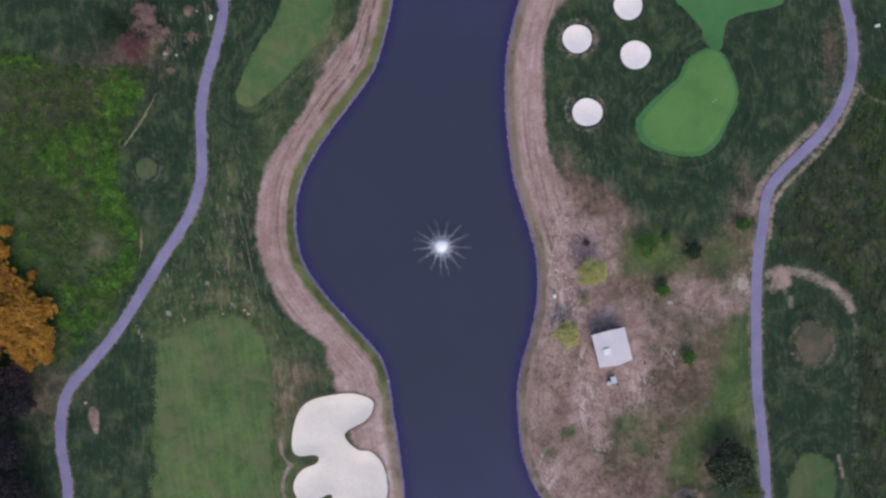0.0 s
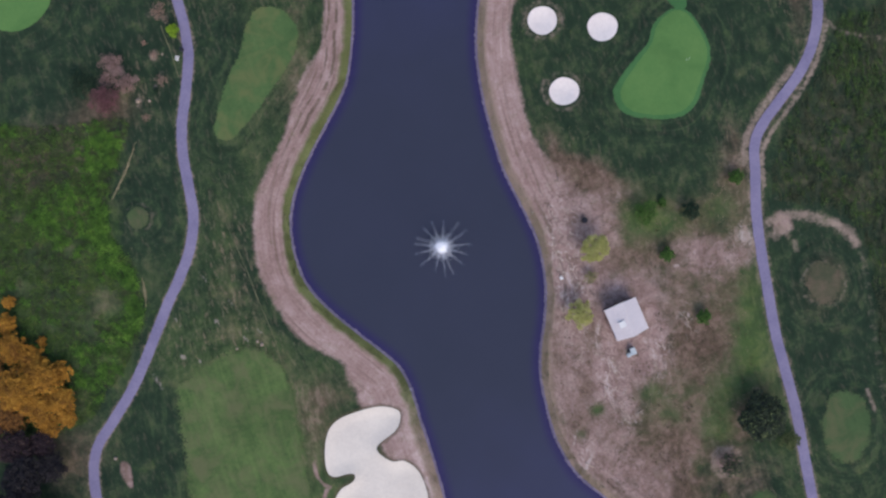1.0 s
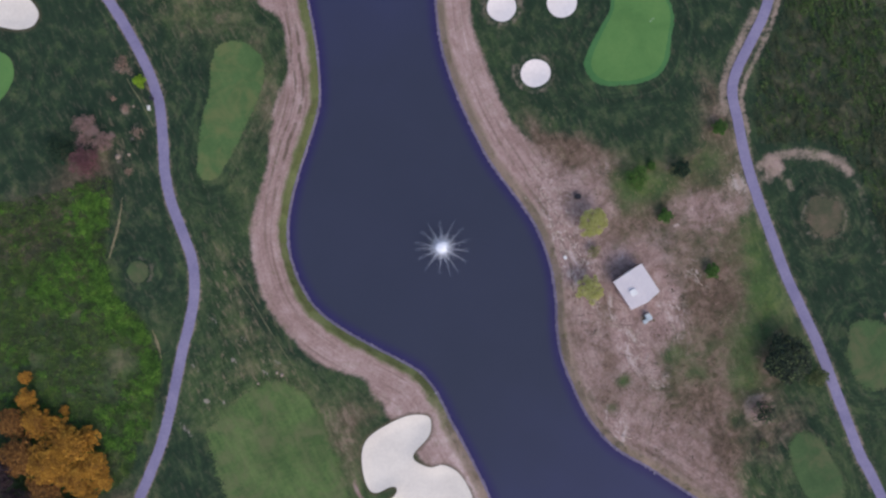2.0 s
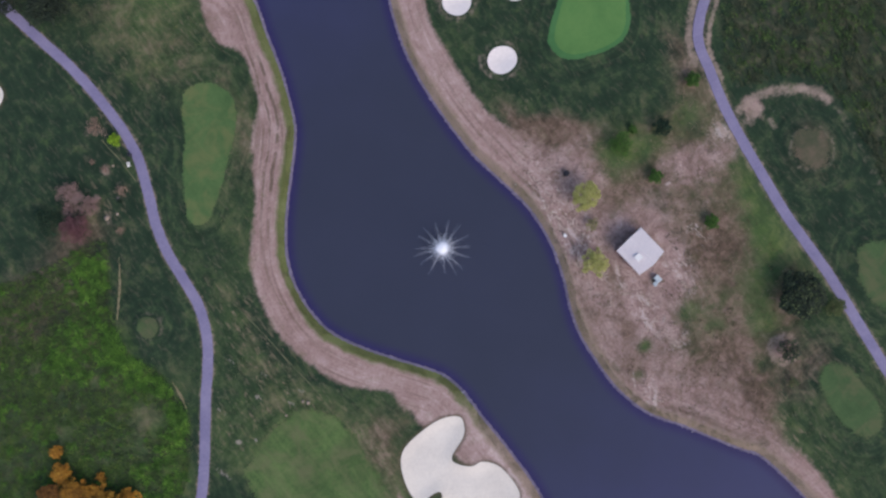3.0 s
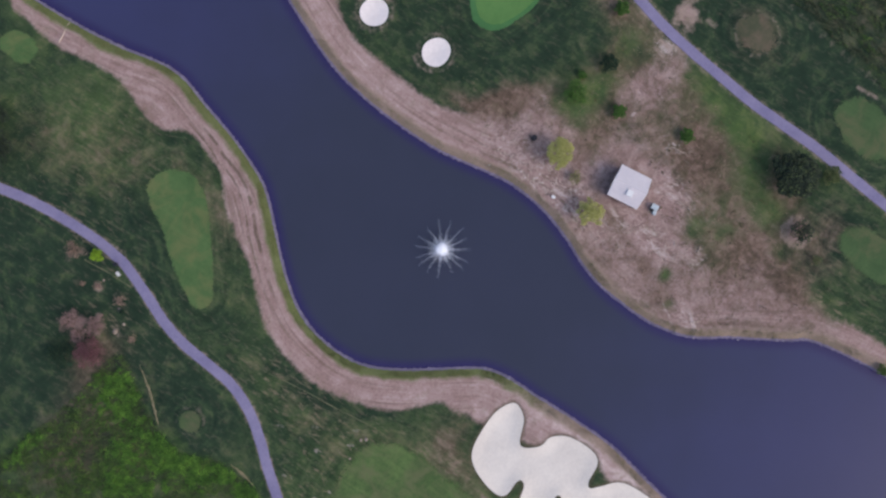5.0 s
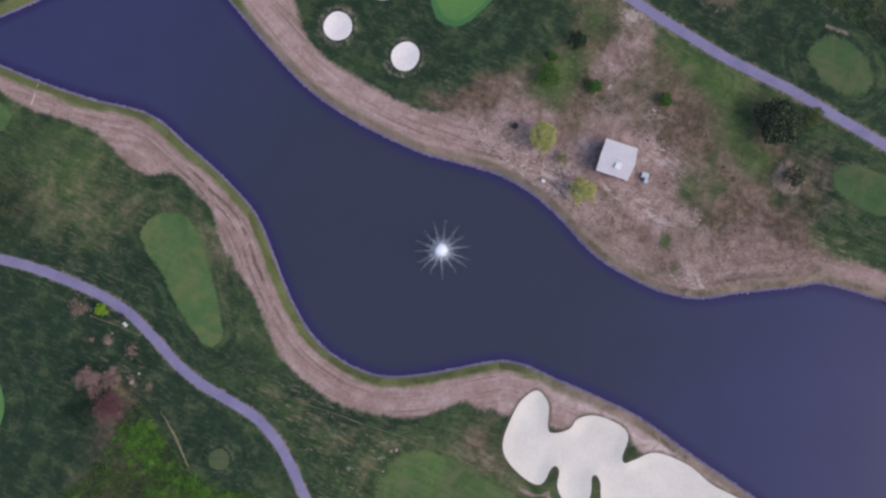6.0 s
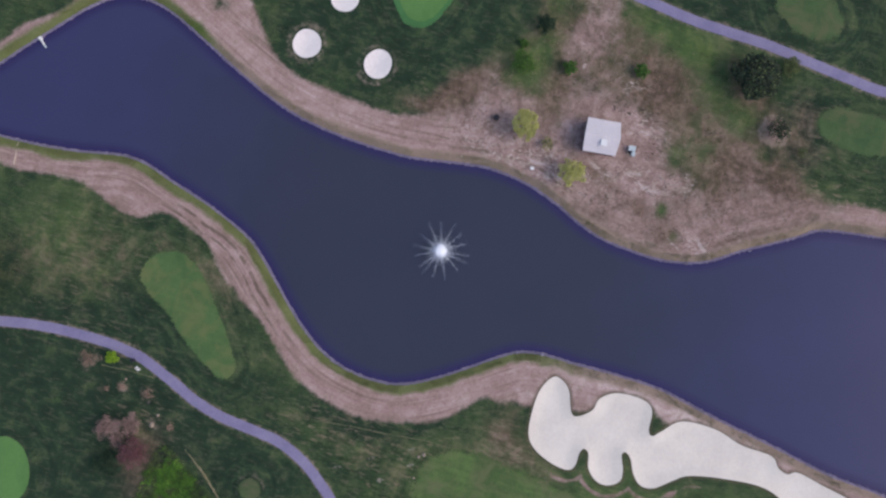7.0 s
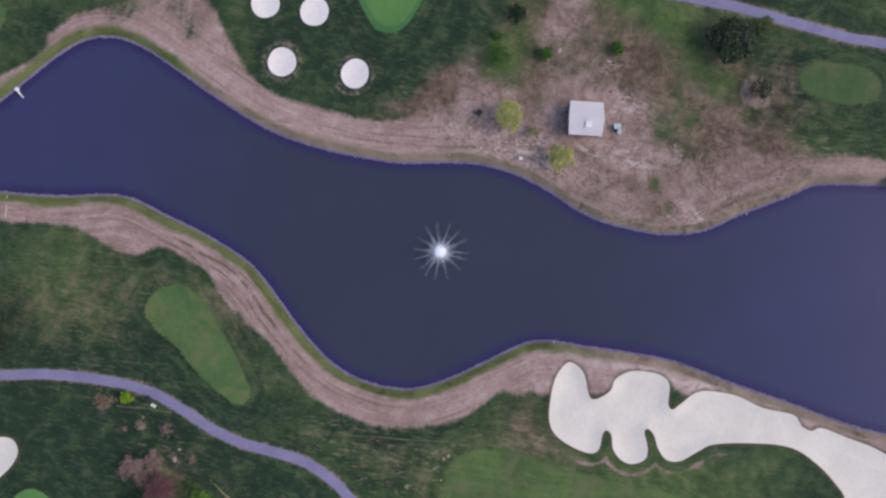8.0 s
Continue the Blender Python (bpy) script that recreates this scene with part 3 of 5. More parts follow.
LOT = [(30, 14), (41, 7.5), (50, 2.5), (60, 1.5), (71, 7), (72, -8), (68, -20), (66, -34), (69, -46), (62, -56), (52, -60), (47, -70), (42, -84), (30, -66), (20, -50), (19, -20), (23, 0)]


def ring_line(x, y, r):
    return [(x + r * math.cos(k * 0.6283), y + r * math.sin(k * 0.6283)) for k in range(11)]


# worn lines in the grass: points, half width, weight
SPOIL_LINES = [(ring_line(31.4, 47.9, 4.3), 1.6, 0.5), ([(29.6, 34.2), (28.6, 31.5), (29.4, 28.6)], 0.7, 0.62), (ring_line(33.7, 30.9, 4.2), 1.3, 0.4), (ring_line(56.6, -59.3, 2.9), 2.0, 0.68), (ring_line(85.5, -22.5, 5.0), 1.1, 0.38), (ring_line(-67.7, 17.9, 3.2), 0.8, 0.36)]
WEST_DRY_LINES = [([(-55, 63), (-57.6, 64.4)], 2.6, 0.5), ([(-57.4, 50), (-58, 46.4)], 1.6, 0.4), ([(-58.2, 54.6), (-58.8, 54)], 2.0, 0.68), ([(-51.4, 60.4), (-50, 56)], 1.5, 0.6),
                  ([(-63.2, 45.6), (-63.8, 43.6)], 1.8, 0.64)]
EAST_DRY_LINES = [([(75.6, 2), (76.4, 9), (79, 13.4), (83.6, 18), (88.9, 23.6), (92.9, 29.6), (95.6, 36)], 1.3, 0.85), ([(71.8, 8), (73.3, 12.8), (76.4, 17.6), (81, 22.4), (86, 27.4)], 2.2, 0.8), ([(75.4, -6.5), (81, -5.6), (87, -7.6), (92.6, -11), (94.8, -14.6)], 2.6, 0.8),
                  ([(76.5, -9.5), (79.5, -8.5)], 3.2, 0.72), ([(80.6, -12), (80.8, -13.6)], 1.5, 0.75), ([(92, -10.4), (94.8, -14.6), (95.6, -22), (95.2, -40), (95.2, -52)], 1.8, 0.42),
                  ([(91.2, -48.6), (92.4, -53)], 1.2, 0.7), ([(67.6, -6.8), (67.4, -9.4)], 1.1, 0.85), ([(69.7, -6.6), (70, -9.4)], 1.2, 0.85), ([(94.6, 39), (98, 35), (103, 32.5), (112, 30)], 1.4, 0.6)]
# grass coloured darker; the (31.2, 0.8) row paints in the drum's shadow
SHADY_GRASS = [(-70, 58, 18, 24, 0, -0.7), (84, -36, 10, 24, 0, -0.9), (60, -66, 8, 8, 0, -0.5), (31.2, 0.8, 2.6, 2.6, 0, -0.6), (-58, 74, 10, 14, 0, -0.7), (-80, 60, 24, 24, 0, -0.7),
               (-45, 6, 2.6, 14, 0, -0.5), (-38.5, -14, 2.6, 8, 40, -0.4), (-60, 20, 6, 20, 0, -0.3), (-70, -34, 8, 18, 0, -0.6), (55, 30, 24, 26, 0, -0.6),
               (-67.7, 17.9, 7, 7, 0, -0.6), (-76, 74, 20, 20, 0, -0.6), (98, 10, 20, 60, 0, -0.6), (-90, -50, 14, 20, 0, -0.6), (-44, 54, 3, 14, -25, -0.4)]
LUSH_GRASS = [(-38, -62, 8, 14, 0, 0.5), (-36, -38, 5, 8, 0, 0.3), (-33, -78, 8, 8, 0, 0.5), (-52, -45, 20, 34, 0, 0.35), (-32, 78, 13, 12, 30, 0.5), (-46, 76, 6, 8, 0, 0.15),
              (-50, -20, 14, 5, 0, 0.3), (70, -30, 4, 16, 0, 0.5), (-48, 12, 6, 20, 0, 0.1), (48, 2, 6, 5, 0, 0.5), (62, -36, 8, 14, 0, 0.3), (-30, 46, 3, 10, -30, 0.4), (-55, -25, 12, 10, 0, 0.2)]


def spline(points, closed=False, n=6):
    """A smooth line through control points."""
    p = np.array(points, float)
    k = len(p)
    out = []
    for i in range(k if closed else k - 1):
        a, b = p[i], p[(i + 1) % k]
        before = p[i - 1] if closed or i else 2 * a - b
        after = p[(i + 2) % k] if closed or i + 2 < k else 2 * b - a
        for j in range(n):
            t = j / n
            out.append(0.5 * (2 * a + (b - before) * t + (2 * before - 5 * a + 4 * b - after) * t * t + (3 * a - before - 3 * b + after) * t ** 3))
    if not closed:
        out.append(p[-1])
    return np.array(out)


def ellipse(x, y, rx, ry, n=64, wobble=0.012):
    a = np.arange(n) / n * 2 * math.pi
    r = 1 + wobble * np.sin(3 * a + x) + 0.6 * wobble * np.sin(5 * a + y)
    return np.stack([x + rx * r * np.cos(a), y + ry * r * np.sin(a)], 1)


def inside_distance(pts, poly):
    """Distance to a closed outline, above zero inside it."""
    pts, poly = np.asarray(pts, float), np.asarray(poly, float)
    best = np.full(len(pts), 1e18)
    odd = np.zeros(len(pts), bool)
    for a, b in zip(poly, np.roll(poly, -1, 0)):
        ab = b - a
        t = np.clip(((pts - a) @ ab) / max(ab @ ab, 1e-12), 0, 1)
        d = pts - a - t[:, None] * ab
        best = np.minimum(best, (d * d).sum(1))
        if a[1] != b[1]:
            cross = ((a[1] > pts[:, 1]) != (b[1] > pts[:, 1])) & (pts[:, 0] < (b[0] - a[0]) * (pts[:, 1] - a[1]) / (b[1] - a[1]) + a[0])
            odd ^= cross
    return np.sqrt(best) * np.where(odd, 1, -1)


def close_distance(pts, poly, margin=5.0):
    """The same, worked out only close to the outline's box; -margin elsewhere."""
    pts, poly = np.asarray(pts, float), np.asarray(poly, float)
    d = np.full(len(pts), -margin)
    box_in = ((pts > poly.min(0) - margin) & (pts < poly.max(0) + margin)).all(1)
    if box_in.any():
        d[box_in] = inside_distance(pts[box_in], poly)
    return d


def smooth(v, low, high):
    t = np.clip((v - low) / (high - low), 0, 1)
    return t * t * (3 - 2 * t)


def patches(pts, rows):
    total = np.zeros(len(pts))
    for x, y, rx, ry, turn, weight in rows:
        c, s = math.cos(radians(turn)), math.sin(radians(turn))
        dx, dy = pts[:, 0] - x, pts[:, 1] - y
        total += weight * np.exp(-(((dx * c + dy * s) / rx) ** 2 + ((-dx * s + dy * c) / ry) ** 2) * 0.9)
    return total


west, east = spline(WEST_BANK), spline(EAST_BANK)
RIVER = np.concatenate([west, east[::-1]])
WATER_LEVEL = -0.5
SCRUB_EDGE = spline(SCRUB, True, 4)
WOOD = spline([(81.5, 12), (85, 18), (90.5, 23.5), (96.5, 32), (99, 37.5), (104, 38), (122, 30), (122, -70), (97, -70), (96.5, -30), (97, -17), (93, -7.5), (84, -3.5), (78.5, -2),
               (77.5, 4)], True, 4)
ROUND_TEES = [(-67.7, 17.9, 2.7, 2.7), (85.5, -22.5, 4.9, 5.7)]
bunker_outline = spline(BUNKER_NORTH + BUNKER_SOUTH, True, 5)
pot_outlines = [ellipse(*p) for p in POTS]
nw_bunker_outline = spline(NW_BUNKER, True)
HOLLOWS = [(bunker_outline, -0.35), (nw_bunker_outline, -0.35)] + [(o, -0.3) for o in pot_outlines]
MOUNDS = [(spline(GREEN, True), 0.35), (spline(TEE_EAST, True), 0.5), (spline(TEE_SOUTH, True), 0.5), (spline(NW_GREEN, True), 0.35), (spline(TEE_NORTHWEST, True), 0.4), (spline(TEE_NORTH, True), 0.4),
          (ellipse(*ROUND_TEES[0]), 0.5), (ellipse(*ROUND_TEES[1]), 0.5)]


def height(pts):
    """The land's height at plan points."""
    pts = np.asarray(pts, float)
    x, y = pts[:, 0], pts[:, 1]
    z = 0.16 * np.sin(x / 17 + 1.3 * np.sin(y / 31)) + 0.14 * np.sin(y / 13 + 1.1 * np.sin(x / 23))
    near = (abs(x) < 150) & (abs(y) < 210)
    q = pts[near]
    dz = np.zeros(len(q))
    for outline, rise in HOLLOWS:
        dz += rise * smooth(close_distance(q, outline), -0.2, 2.6)
    for outline, rise in MOUNDS:
        dz += rise * smooth(close_distance(q, outline), -3.0, 0.6)
    d = -inside_distance(q, RIVER)
    land = smooth(d, 0.0, 2.2)
    zq = z[near] + dz
    zq = zq * land + WATER_LEVEL * (1 - land) - 1.6 * smooth(-d, 0.0, 5.0)
    z = z.copy()
    z[near] = zq
    return z, near, d


def part(name, bm, material, parent=None, label="", smooth_faces=False):
    """Links a bmesh as one mesh object under a thing or a part."""
    data = bpy.data.meshes.new(name)
    bm.to_mesh(data)
    bm.free()
    data.materials.append(material)
    if smooth_faces:
        data.shade_smooth()
    ob = new(name, data)
    if parent:
        ob.parent = parent
    return tagged(ob, label)


def mesh_of(name, verts, faces, material, parent=None, smooth_faces=False):
    data = bpy.data.meshes.new(name)
    data.from_pydata(verts, [], faces)
    data.materials.append(material)
    if smooth_faces:
        data.shade_smooth()
    ob = new(name, data)
    if parent:
        ob.parent = parent
    return ob


def thing(name, label, category, group="", kind=""):
    return tagged(new(name), label, category, group, kind)


# ---- the ground: one sheet to the horizon ----
def ground():
    fine = np.arange(-123, 123.01, 0.55)
    far = np.array([130, 145, 170, 200, 260, 360, 500, 800, 1300, 2200])
    ticks = np.concatenate([-far[::-1], fine, far])
    n = len(ticks)
    gx, gy = np.meshgrid(ticks, ticks)
    pts = np.stack([gx.ravel(), gy.ravel()], 1)
    z, near, d = height(pts)
    shore = np.full(len(pts), 60.0)
    shore[near] = np.clip(d, -20, 60)
    # how far along the nearer bank a point lies
    along = pts[:, 1] + 0.35 * np.where(pts[:, 0] > 0, -1, 1) * pts[:, 0]
    line = np.concatenate([west, east])
    run = np.concatenate([np.r_[0, np.cumsum(np.hypot(*np.diff(l, axis=0).T))] for l in (west, east)])
    q = np.where(near & (shore < 16))[0]
    for chunk in np.array_split(q, 40):
        dd = ((pts[chunk][:, None, :] - line[None]) ** 2).sum(2)
        along[chunk] = run[dd.argmin(1)]
    pn = pts[near]
    soil, lip, mow = np.full(len(pts), -1.0), np.full(len(pts), 6.0), np.full(len(pts), 60.0)
    scrape, scratch, pale, lush, weed, bright, yard, fleck, ruts, verge = (np.zeros(len(pts)) for _ in range(10))
    w = inside_distance(pn, np.concatenate([spline(WEST_SOIL, n=4), west[::-1]]))
    e = inside_distance(pn, np.concatenate([spline(EAST_SOIL, n=4), east[::-1]]))
    lot = smooth(inside_distance(pn, spline(LOT, True)), -4, 3)
    green, dead = patches(pn, YARD_GREEN), patches(pn, YARD_BROWN) + patches(pn, SHORE_BROWN)
    s = 0.5 + np.clip(np.maximum(w, e) / (3.0 + 6.0 * lot), -0.9, 0.6) - 0.3 * lot
    s += patches(pn, YARD_BARE) + patches(pn, WORN_SPOTS) - patches(pn, GRASSY_SPOTS) - 0.7 * green - 0.6 * dead
    # a bare ring round the large bunker, and a grass lip round every bunker
    big = -close_distance(pn, bunker_outline)
    s += 1.1 * np.exp(-((big - 2.5) / 0.8) ** 2) * smooth(-pn[:, 0], 23, 26) * smooth(pn[:, 1], -84, -76) * smooth(-pn[:, 1], 40, 46)
    lip[near] = np.clip(np.min([-close_distance(pn, o) for o, _ in HOLLOWS[:2]], 0), -1, 6)
    soil[near] = np.clip(s, -0.8, 1.4)
    yard[near], scrape[near], fleck[near] = lot, patches(pn, YARD_SCRAPES) + patches(pn, EDGE_SCRAPES), patches(pn, FLECKS)
    scratch[near], pale[near] = patches(pn, SCRATCHES), patches(pn, PALE_SOIL)
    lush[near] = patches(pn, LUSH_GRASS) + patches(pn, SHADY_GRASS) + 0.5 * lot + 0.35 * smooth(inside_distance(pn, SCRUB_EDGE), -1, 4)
    weed[near] = patches(pn, WEED) + patches(pn, WEED_EDGES) + (0.62 * lot + 0.5 * dead) * np.clip(1 - 0.9 * green, -0.3, 1)
    weed[near] += 0.2 * smooth(inside_distance(pn, WOOD), 0, 4)
    bright[near] = patches(pn, BRIGHT) + 0.5 * green
    ruts[near] = np.where(pn[:, 0] < 2, smooth(pn[:, 1], 14, 32) * (1 - 0.75 * smooth(pn[:, 1], 58, 68)), smooth(-pn[:, 1], -30, -16) * smooth(pn[:, 1], -30, -16) * 0.7)
    # sandy edges of the paths and dry lines worn in the grass
    lines = [(spline(WEST_PATH), 1.2, 2.2, 0.6), (spline(EAST_PATH), 1.3, 2.8, 0.55)]
    for i, (line, inner, outer, weight) in enumerate(lines + [(spline(l), 0.1, w, c) for l, w, c in SPOIL_LINES + WEST_DRY_LINES + EAST_DRY_LINES]):
        gap = np.full(len(pn), 1e9)
        for chunk in np.array_split(np.arange(len(pn)), 30):
            gap[chunk] = ((pn[chunk][:, None] - line[None]) ** 2).sum(2).min(1)
        gap = np.sqrt(gap)
        verge[near] = np.maximum(verge[near], weight * (1 - smooth(gap, inner, outer)))
        if i < 2:
            mow[near] = np.minimum(mow[near], gap + 4)
    for outline in (GREEN, FAIRWAY_NORTH, FAIRWAY_SOUTH, TEE_EAST, TEE_SOUTH, NW_GREEN, *(ellipse(*t, n=16) for t in ROUND_TEES)):
        mow[near] = np.minimum(mow[near], abs(inside_distance(pn, spline(outline, True, 3))))
    data = bpy.data.meshes.new("ground")
    i = (np.arange(n - 1)[:, None] * n + np.arange(n - 1)[None]).ravel()
    quads = np.stack([i, i + 1, i + n + 1, i + n], 1)
    data.from_pydata(np.column_stack([pts, z]).tolist(), [], quads.tolist())
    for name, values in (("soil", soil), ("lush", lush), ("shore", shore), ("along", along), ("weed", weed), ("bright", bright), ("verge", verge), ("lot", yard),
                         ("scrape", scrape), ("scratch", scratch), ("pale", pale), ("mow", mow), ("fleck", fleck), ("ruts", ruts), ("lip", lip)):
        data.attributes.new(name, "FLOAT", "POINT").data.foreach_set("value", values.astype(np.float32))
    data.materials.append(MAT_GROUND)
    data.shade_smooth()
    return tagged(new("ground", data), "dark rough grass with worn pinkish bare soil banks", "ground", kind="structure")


def sheet(name, outline, material, label, category, lift=0.06, step=0.9, kind="structure", attr=False, level=None):
    """A patch of surface that follows the land inside a smooth outline."""
    outline = np.asarray(outline)
    lo, hi = outline.min(0), outline.max(0)
    gx, gy = np.meshgrid(np.arange(lo[0], hi[0], step), np.arange(lo[1], hi[1], step))
    inner = np.stack([gx.ravel(), gy.ravel()], 1)
    inner = inner[inside_distance(inner, outline) > step * 0.45]
    verts = [Vector(p) for p in outline.tolist()] + [Vector(p) for p in inner.tolist()]
    k = len(outline)
    v, _, f, _, _, _ = geometry.delaunay_2d_cdt(verts, [(i, (i + 1) % k) for i in range(k)], [list(range(k))], 1, 1e-5)
    v = np.array([tuple(p) for p in v])
    z, near, d = height(v)
    z = z + lift if level is None else np.full(len(v), level)
    data = bpy.data.meshes.new(name)
    data.from_pydata(np.column_stack([v, z]).tolist(), [], f)
    if attr:
        data.attributes.new("shore", "FLOAT", "POINT").data.foreach_set("value", (-inside_distance(v, RIVER)).astype(np.float32))
    data.attributes.new("rim", "FLOAT", "POINT").data.foreach_set("value", np.clip(inside_distance(v, outline), 0, 9).astype(np.float32))
    data.materials.append(material)
    data.shade_smooth()
    for poly in data.polygons[:1]:
        if poly.normal.z < 0:
            data.flip_normals()
    return tagged(new(name, data), label, category, kind=kind)


def ribbon(name, line, width, material, label, lift, ragged=0.0, kind="structure", taper=False):
    """A path of one width along a line, with a slightly uneven edge."""
    line = np.asarray(line)
    way = np.gradient(line, axis=0)
    way /= np.linalg.norm(way, axis=1)[:, None]
    side = np.stack([-way[:, 1], way[:, 0]], 1)
    cols = np.linspace(-0.5, 0.5, 5)
    rng = np.random.RandomState(len(line))
    rows = []
    if taper:
        width = width * (0.15 + np.sin(np.linspace(0, math.pi, len(line))))
    for c in cols:
        w = width * c + (rng.randn(len(line)) * ragged if abs(c) == 0.5 else 0)
        rows.append(line + side * np.asarray(w).reshape(-1, 1))
    p = np.stack(rows, 1).reshape(-1, 2)
    z, _, _ = height(p)
    n, k = len(line), len(cols)
    faces = [(i * k + j, (i + 1) * k + j, (i + 1) * k + j + 1, i * k + j + 1) for i in range(n - 1) for j in range(k - 1)]
    z = z + lift
    z.reshape(n, k)[:, 0] -= 0.03
    z.reshape(n, k)[:, -1] -= 0.03
    ob = mesh_of(name, np.column_stack([p, z]).tolist(), faces, material, smooth_faces=True)
    if ob.data.polygons[0].normal.z < 0:
        ob.data.flip_normals()
    return tagged(ob, label, "path", kind=kind)


ground()
sheet("water", RIVER, MAT_WATER, "still murky slate-blue pond water", "water", step=1.2, attr=True, level=WATER_LEVEL)
ribbon("path", spline(WEST_PATH, n=8), 2.35, MAT_PATH, "winding lavender-grey asphalt cart path", 0.12, 0.03)
ribbon("path", spline(EAST_PATH, n=8), 2.4, MAT_PATH, "winding lavender-grey asphalt cart path", 0.12, 0.03)
ribbon("trim", spline([(-65.7, 35.3), (-68.4, 30.1), (-71.3, 25.7), (-73.2, 23)], n=14), 0.5, MAT_VERGE, "pale worn edge between rough grass and scrub", 0.07, 0.1, taper=True)
ribbon("trim", spline([(-69.2, 4.5), (-69.1, 0.5), (-69.5, -2.9)], n=14), 0.55, MAT_VERGE, "pale worn edge between rough grass and scrub", 0.07, 0.08, taper=True)
ribbon("trim", spline([(-48.9, 16.8), (-47.5, 10.7), (-45.9, 4.7), (-43.7, -5.3), (-41.5, -14.5), (-40.6, -21)], n=10), 0.16, MAT_TRENCH, "thin backfilled trench line in the grass", 0.07, 0.04)
ribbon("trim", spline([(-55.8, 61), (-55.2, 58), (-54.5, 55), (-53.6, 48.6)], n=10), 0.2, MAT_TRENCH, "thin backfilled trench line in the grass", 0.07, 0.04)
sheet("fairway", spline(FAIRWAY_NORTH, True), MAT_TEE, "long mown strip of lighter green turf", "fairway", 0.025)
sheet("fairway", spline(FAIRWAY_SOUTH, True), MAT_FAIRWAY, "wide streaky worn green fairway", "fairway", 0.02, step=1.2)
sheet("fairway", spline(APPROACH, True), MAT_FRINGE, "mown approach running into the green", "fairway", 0.05)
sheet("green_fringe", spline(GREEN, True), MAT_FRINGE, "darker collar of turf round the green", "green", 0.06)
sheet("green", spline(GREEN_INNER, True), MAT_GREEN, "smooth close-mown putting green", "green", 0.10)
sheet("green", spline(NW_GREEN, True), MAT_GREEN, "smooth close-mown putting green", "green")
sheet("tee", spline(TEE_EAST, True), MAT_TEE_WORN, "oval mown tee box", "tee")
sheet("tee", spline(TEE_SOUTH, True), MAT_TEE_WORN, "long oval mown tee box", "tee")
sheet("tee", spline(TEE_NORTHWEST, True), MAT_TEE, "rounded bright mown tee box", "tee")
sheet("tee", spline(TEE_NORTH, True), MAT_TEE, "rounded bright mown tee box", "tee")
sheet("tee", ellipse(*ROUND_TEES[0]), MAT_RING, "small round pale tee mound", "tee")
sheet("tee", ellipse(*ROUND_TEES[1]), MAT_RING_BROWN, "round worn brownish tee mound", "tee")
sheet("bunker", bunker_outline, MAT_SAND, "large lobed bunker of pale smooth sand", "bunker", kind="structure")
sheet("bunker", nw_bunker_outline, MAT_SAND, "rounded bunker of pale sand", "bunker")
for outline in pot_outlines:
    sheet("bunker", outline, MAT_SAND_WHITE, "round pot bunker of white sand", "bunker", step=0.6)


# ---- building blocks for things ----
def at_ground(x, y):
    return float(height(np.array([[x, y]]))[0][0])


def fast_mesh(name, verts, faces, material):
    """A mesh from arrays: faces all of one size."""
    verts, faces = np.asarray(verts, np.float32), np.asarray(faces, np.int32)
    data = bpy.data.meshes.new(name)
    data.vertices.add(len(verts))
    data.vertices.foreach_set("co", verts.ravel())
    k = faces.shape[1]
    data.loops.add(faces.size)
    data.loops.foreach_set("vertex_index", faces.ravel())
    data.polygons.add(len(faces))
    data.polygons.foreach_set("loop_start", np.arange(len(faces), dtype=np.int32) * k)
    data.update(calc_edges=True)
    data.materials.append(material)
    return data


def leaf_quads(centres, size, rng, flat=0.5):
    """A folded leaf-cluster quad at every centre, turned at random; flat: how much they face the sky."""
    n = len(centres)
    normal = rng.randn(n, 3)
    normal[:, 2] = np.abs(normal[:, 2]) + flat * 2
    normal /= np.linalg.norm(normal, axis=1)[:, None]
    u = np.cross(normal, rng.randn(n, 3))
    u /= np.linalg.norm(u, axis=1)[:, None]
    v = np.cross(normal, u)
    s = (size * rng.uniform(0.6, 1.3, n))[:, None]
    c = np.asarray(centres)
    droop = np.array([0, 0, -0.25]) * s
    verts = np.stack([c - u * s * 0.6 + droop, c - v * s * 0.35, c + u * s * 0.6 + droop, c + v * s * 0.35], 1).reshape(-1, 3)
    return verts, np.arange(4 * n).reshape(n, 4)


def blades(centres, tall, rng, spread=0.5):
    """A leaning three-cornered blade of grass at every centre."""
    n = len(centres)
    a = rng.uniform(0, 2 * math.pi, n)
    w = 0.09 * tall
    side = np.stack([np.cos(a), np.sin(a), np.zeros(n)], 1)
    lean = rng.randn(n, 3) * spread * tall
    lean[:, 2] = tall * rng.uniform(0.6, 1.2, n)
    c = np.asarray(centres)
    w = (w * rng.uniform(0.8, 1.6, n))[:, None] if np.ndim(w) else w * rng.uniform(0.8, 1.6, n)[:, None]
    verts = np.stack([c - side * w, c + side * w, c + lean], 1).reshape(-1, 3)
    return verts, np.arange(3 * n).reshape(n, 3)


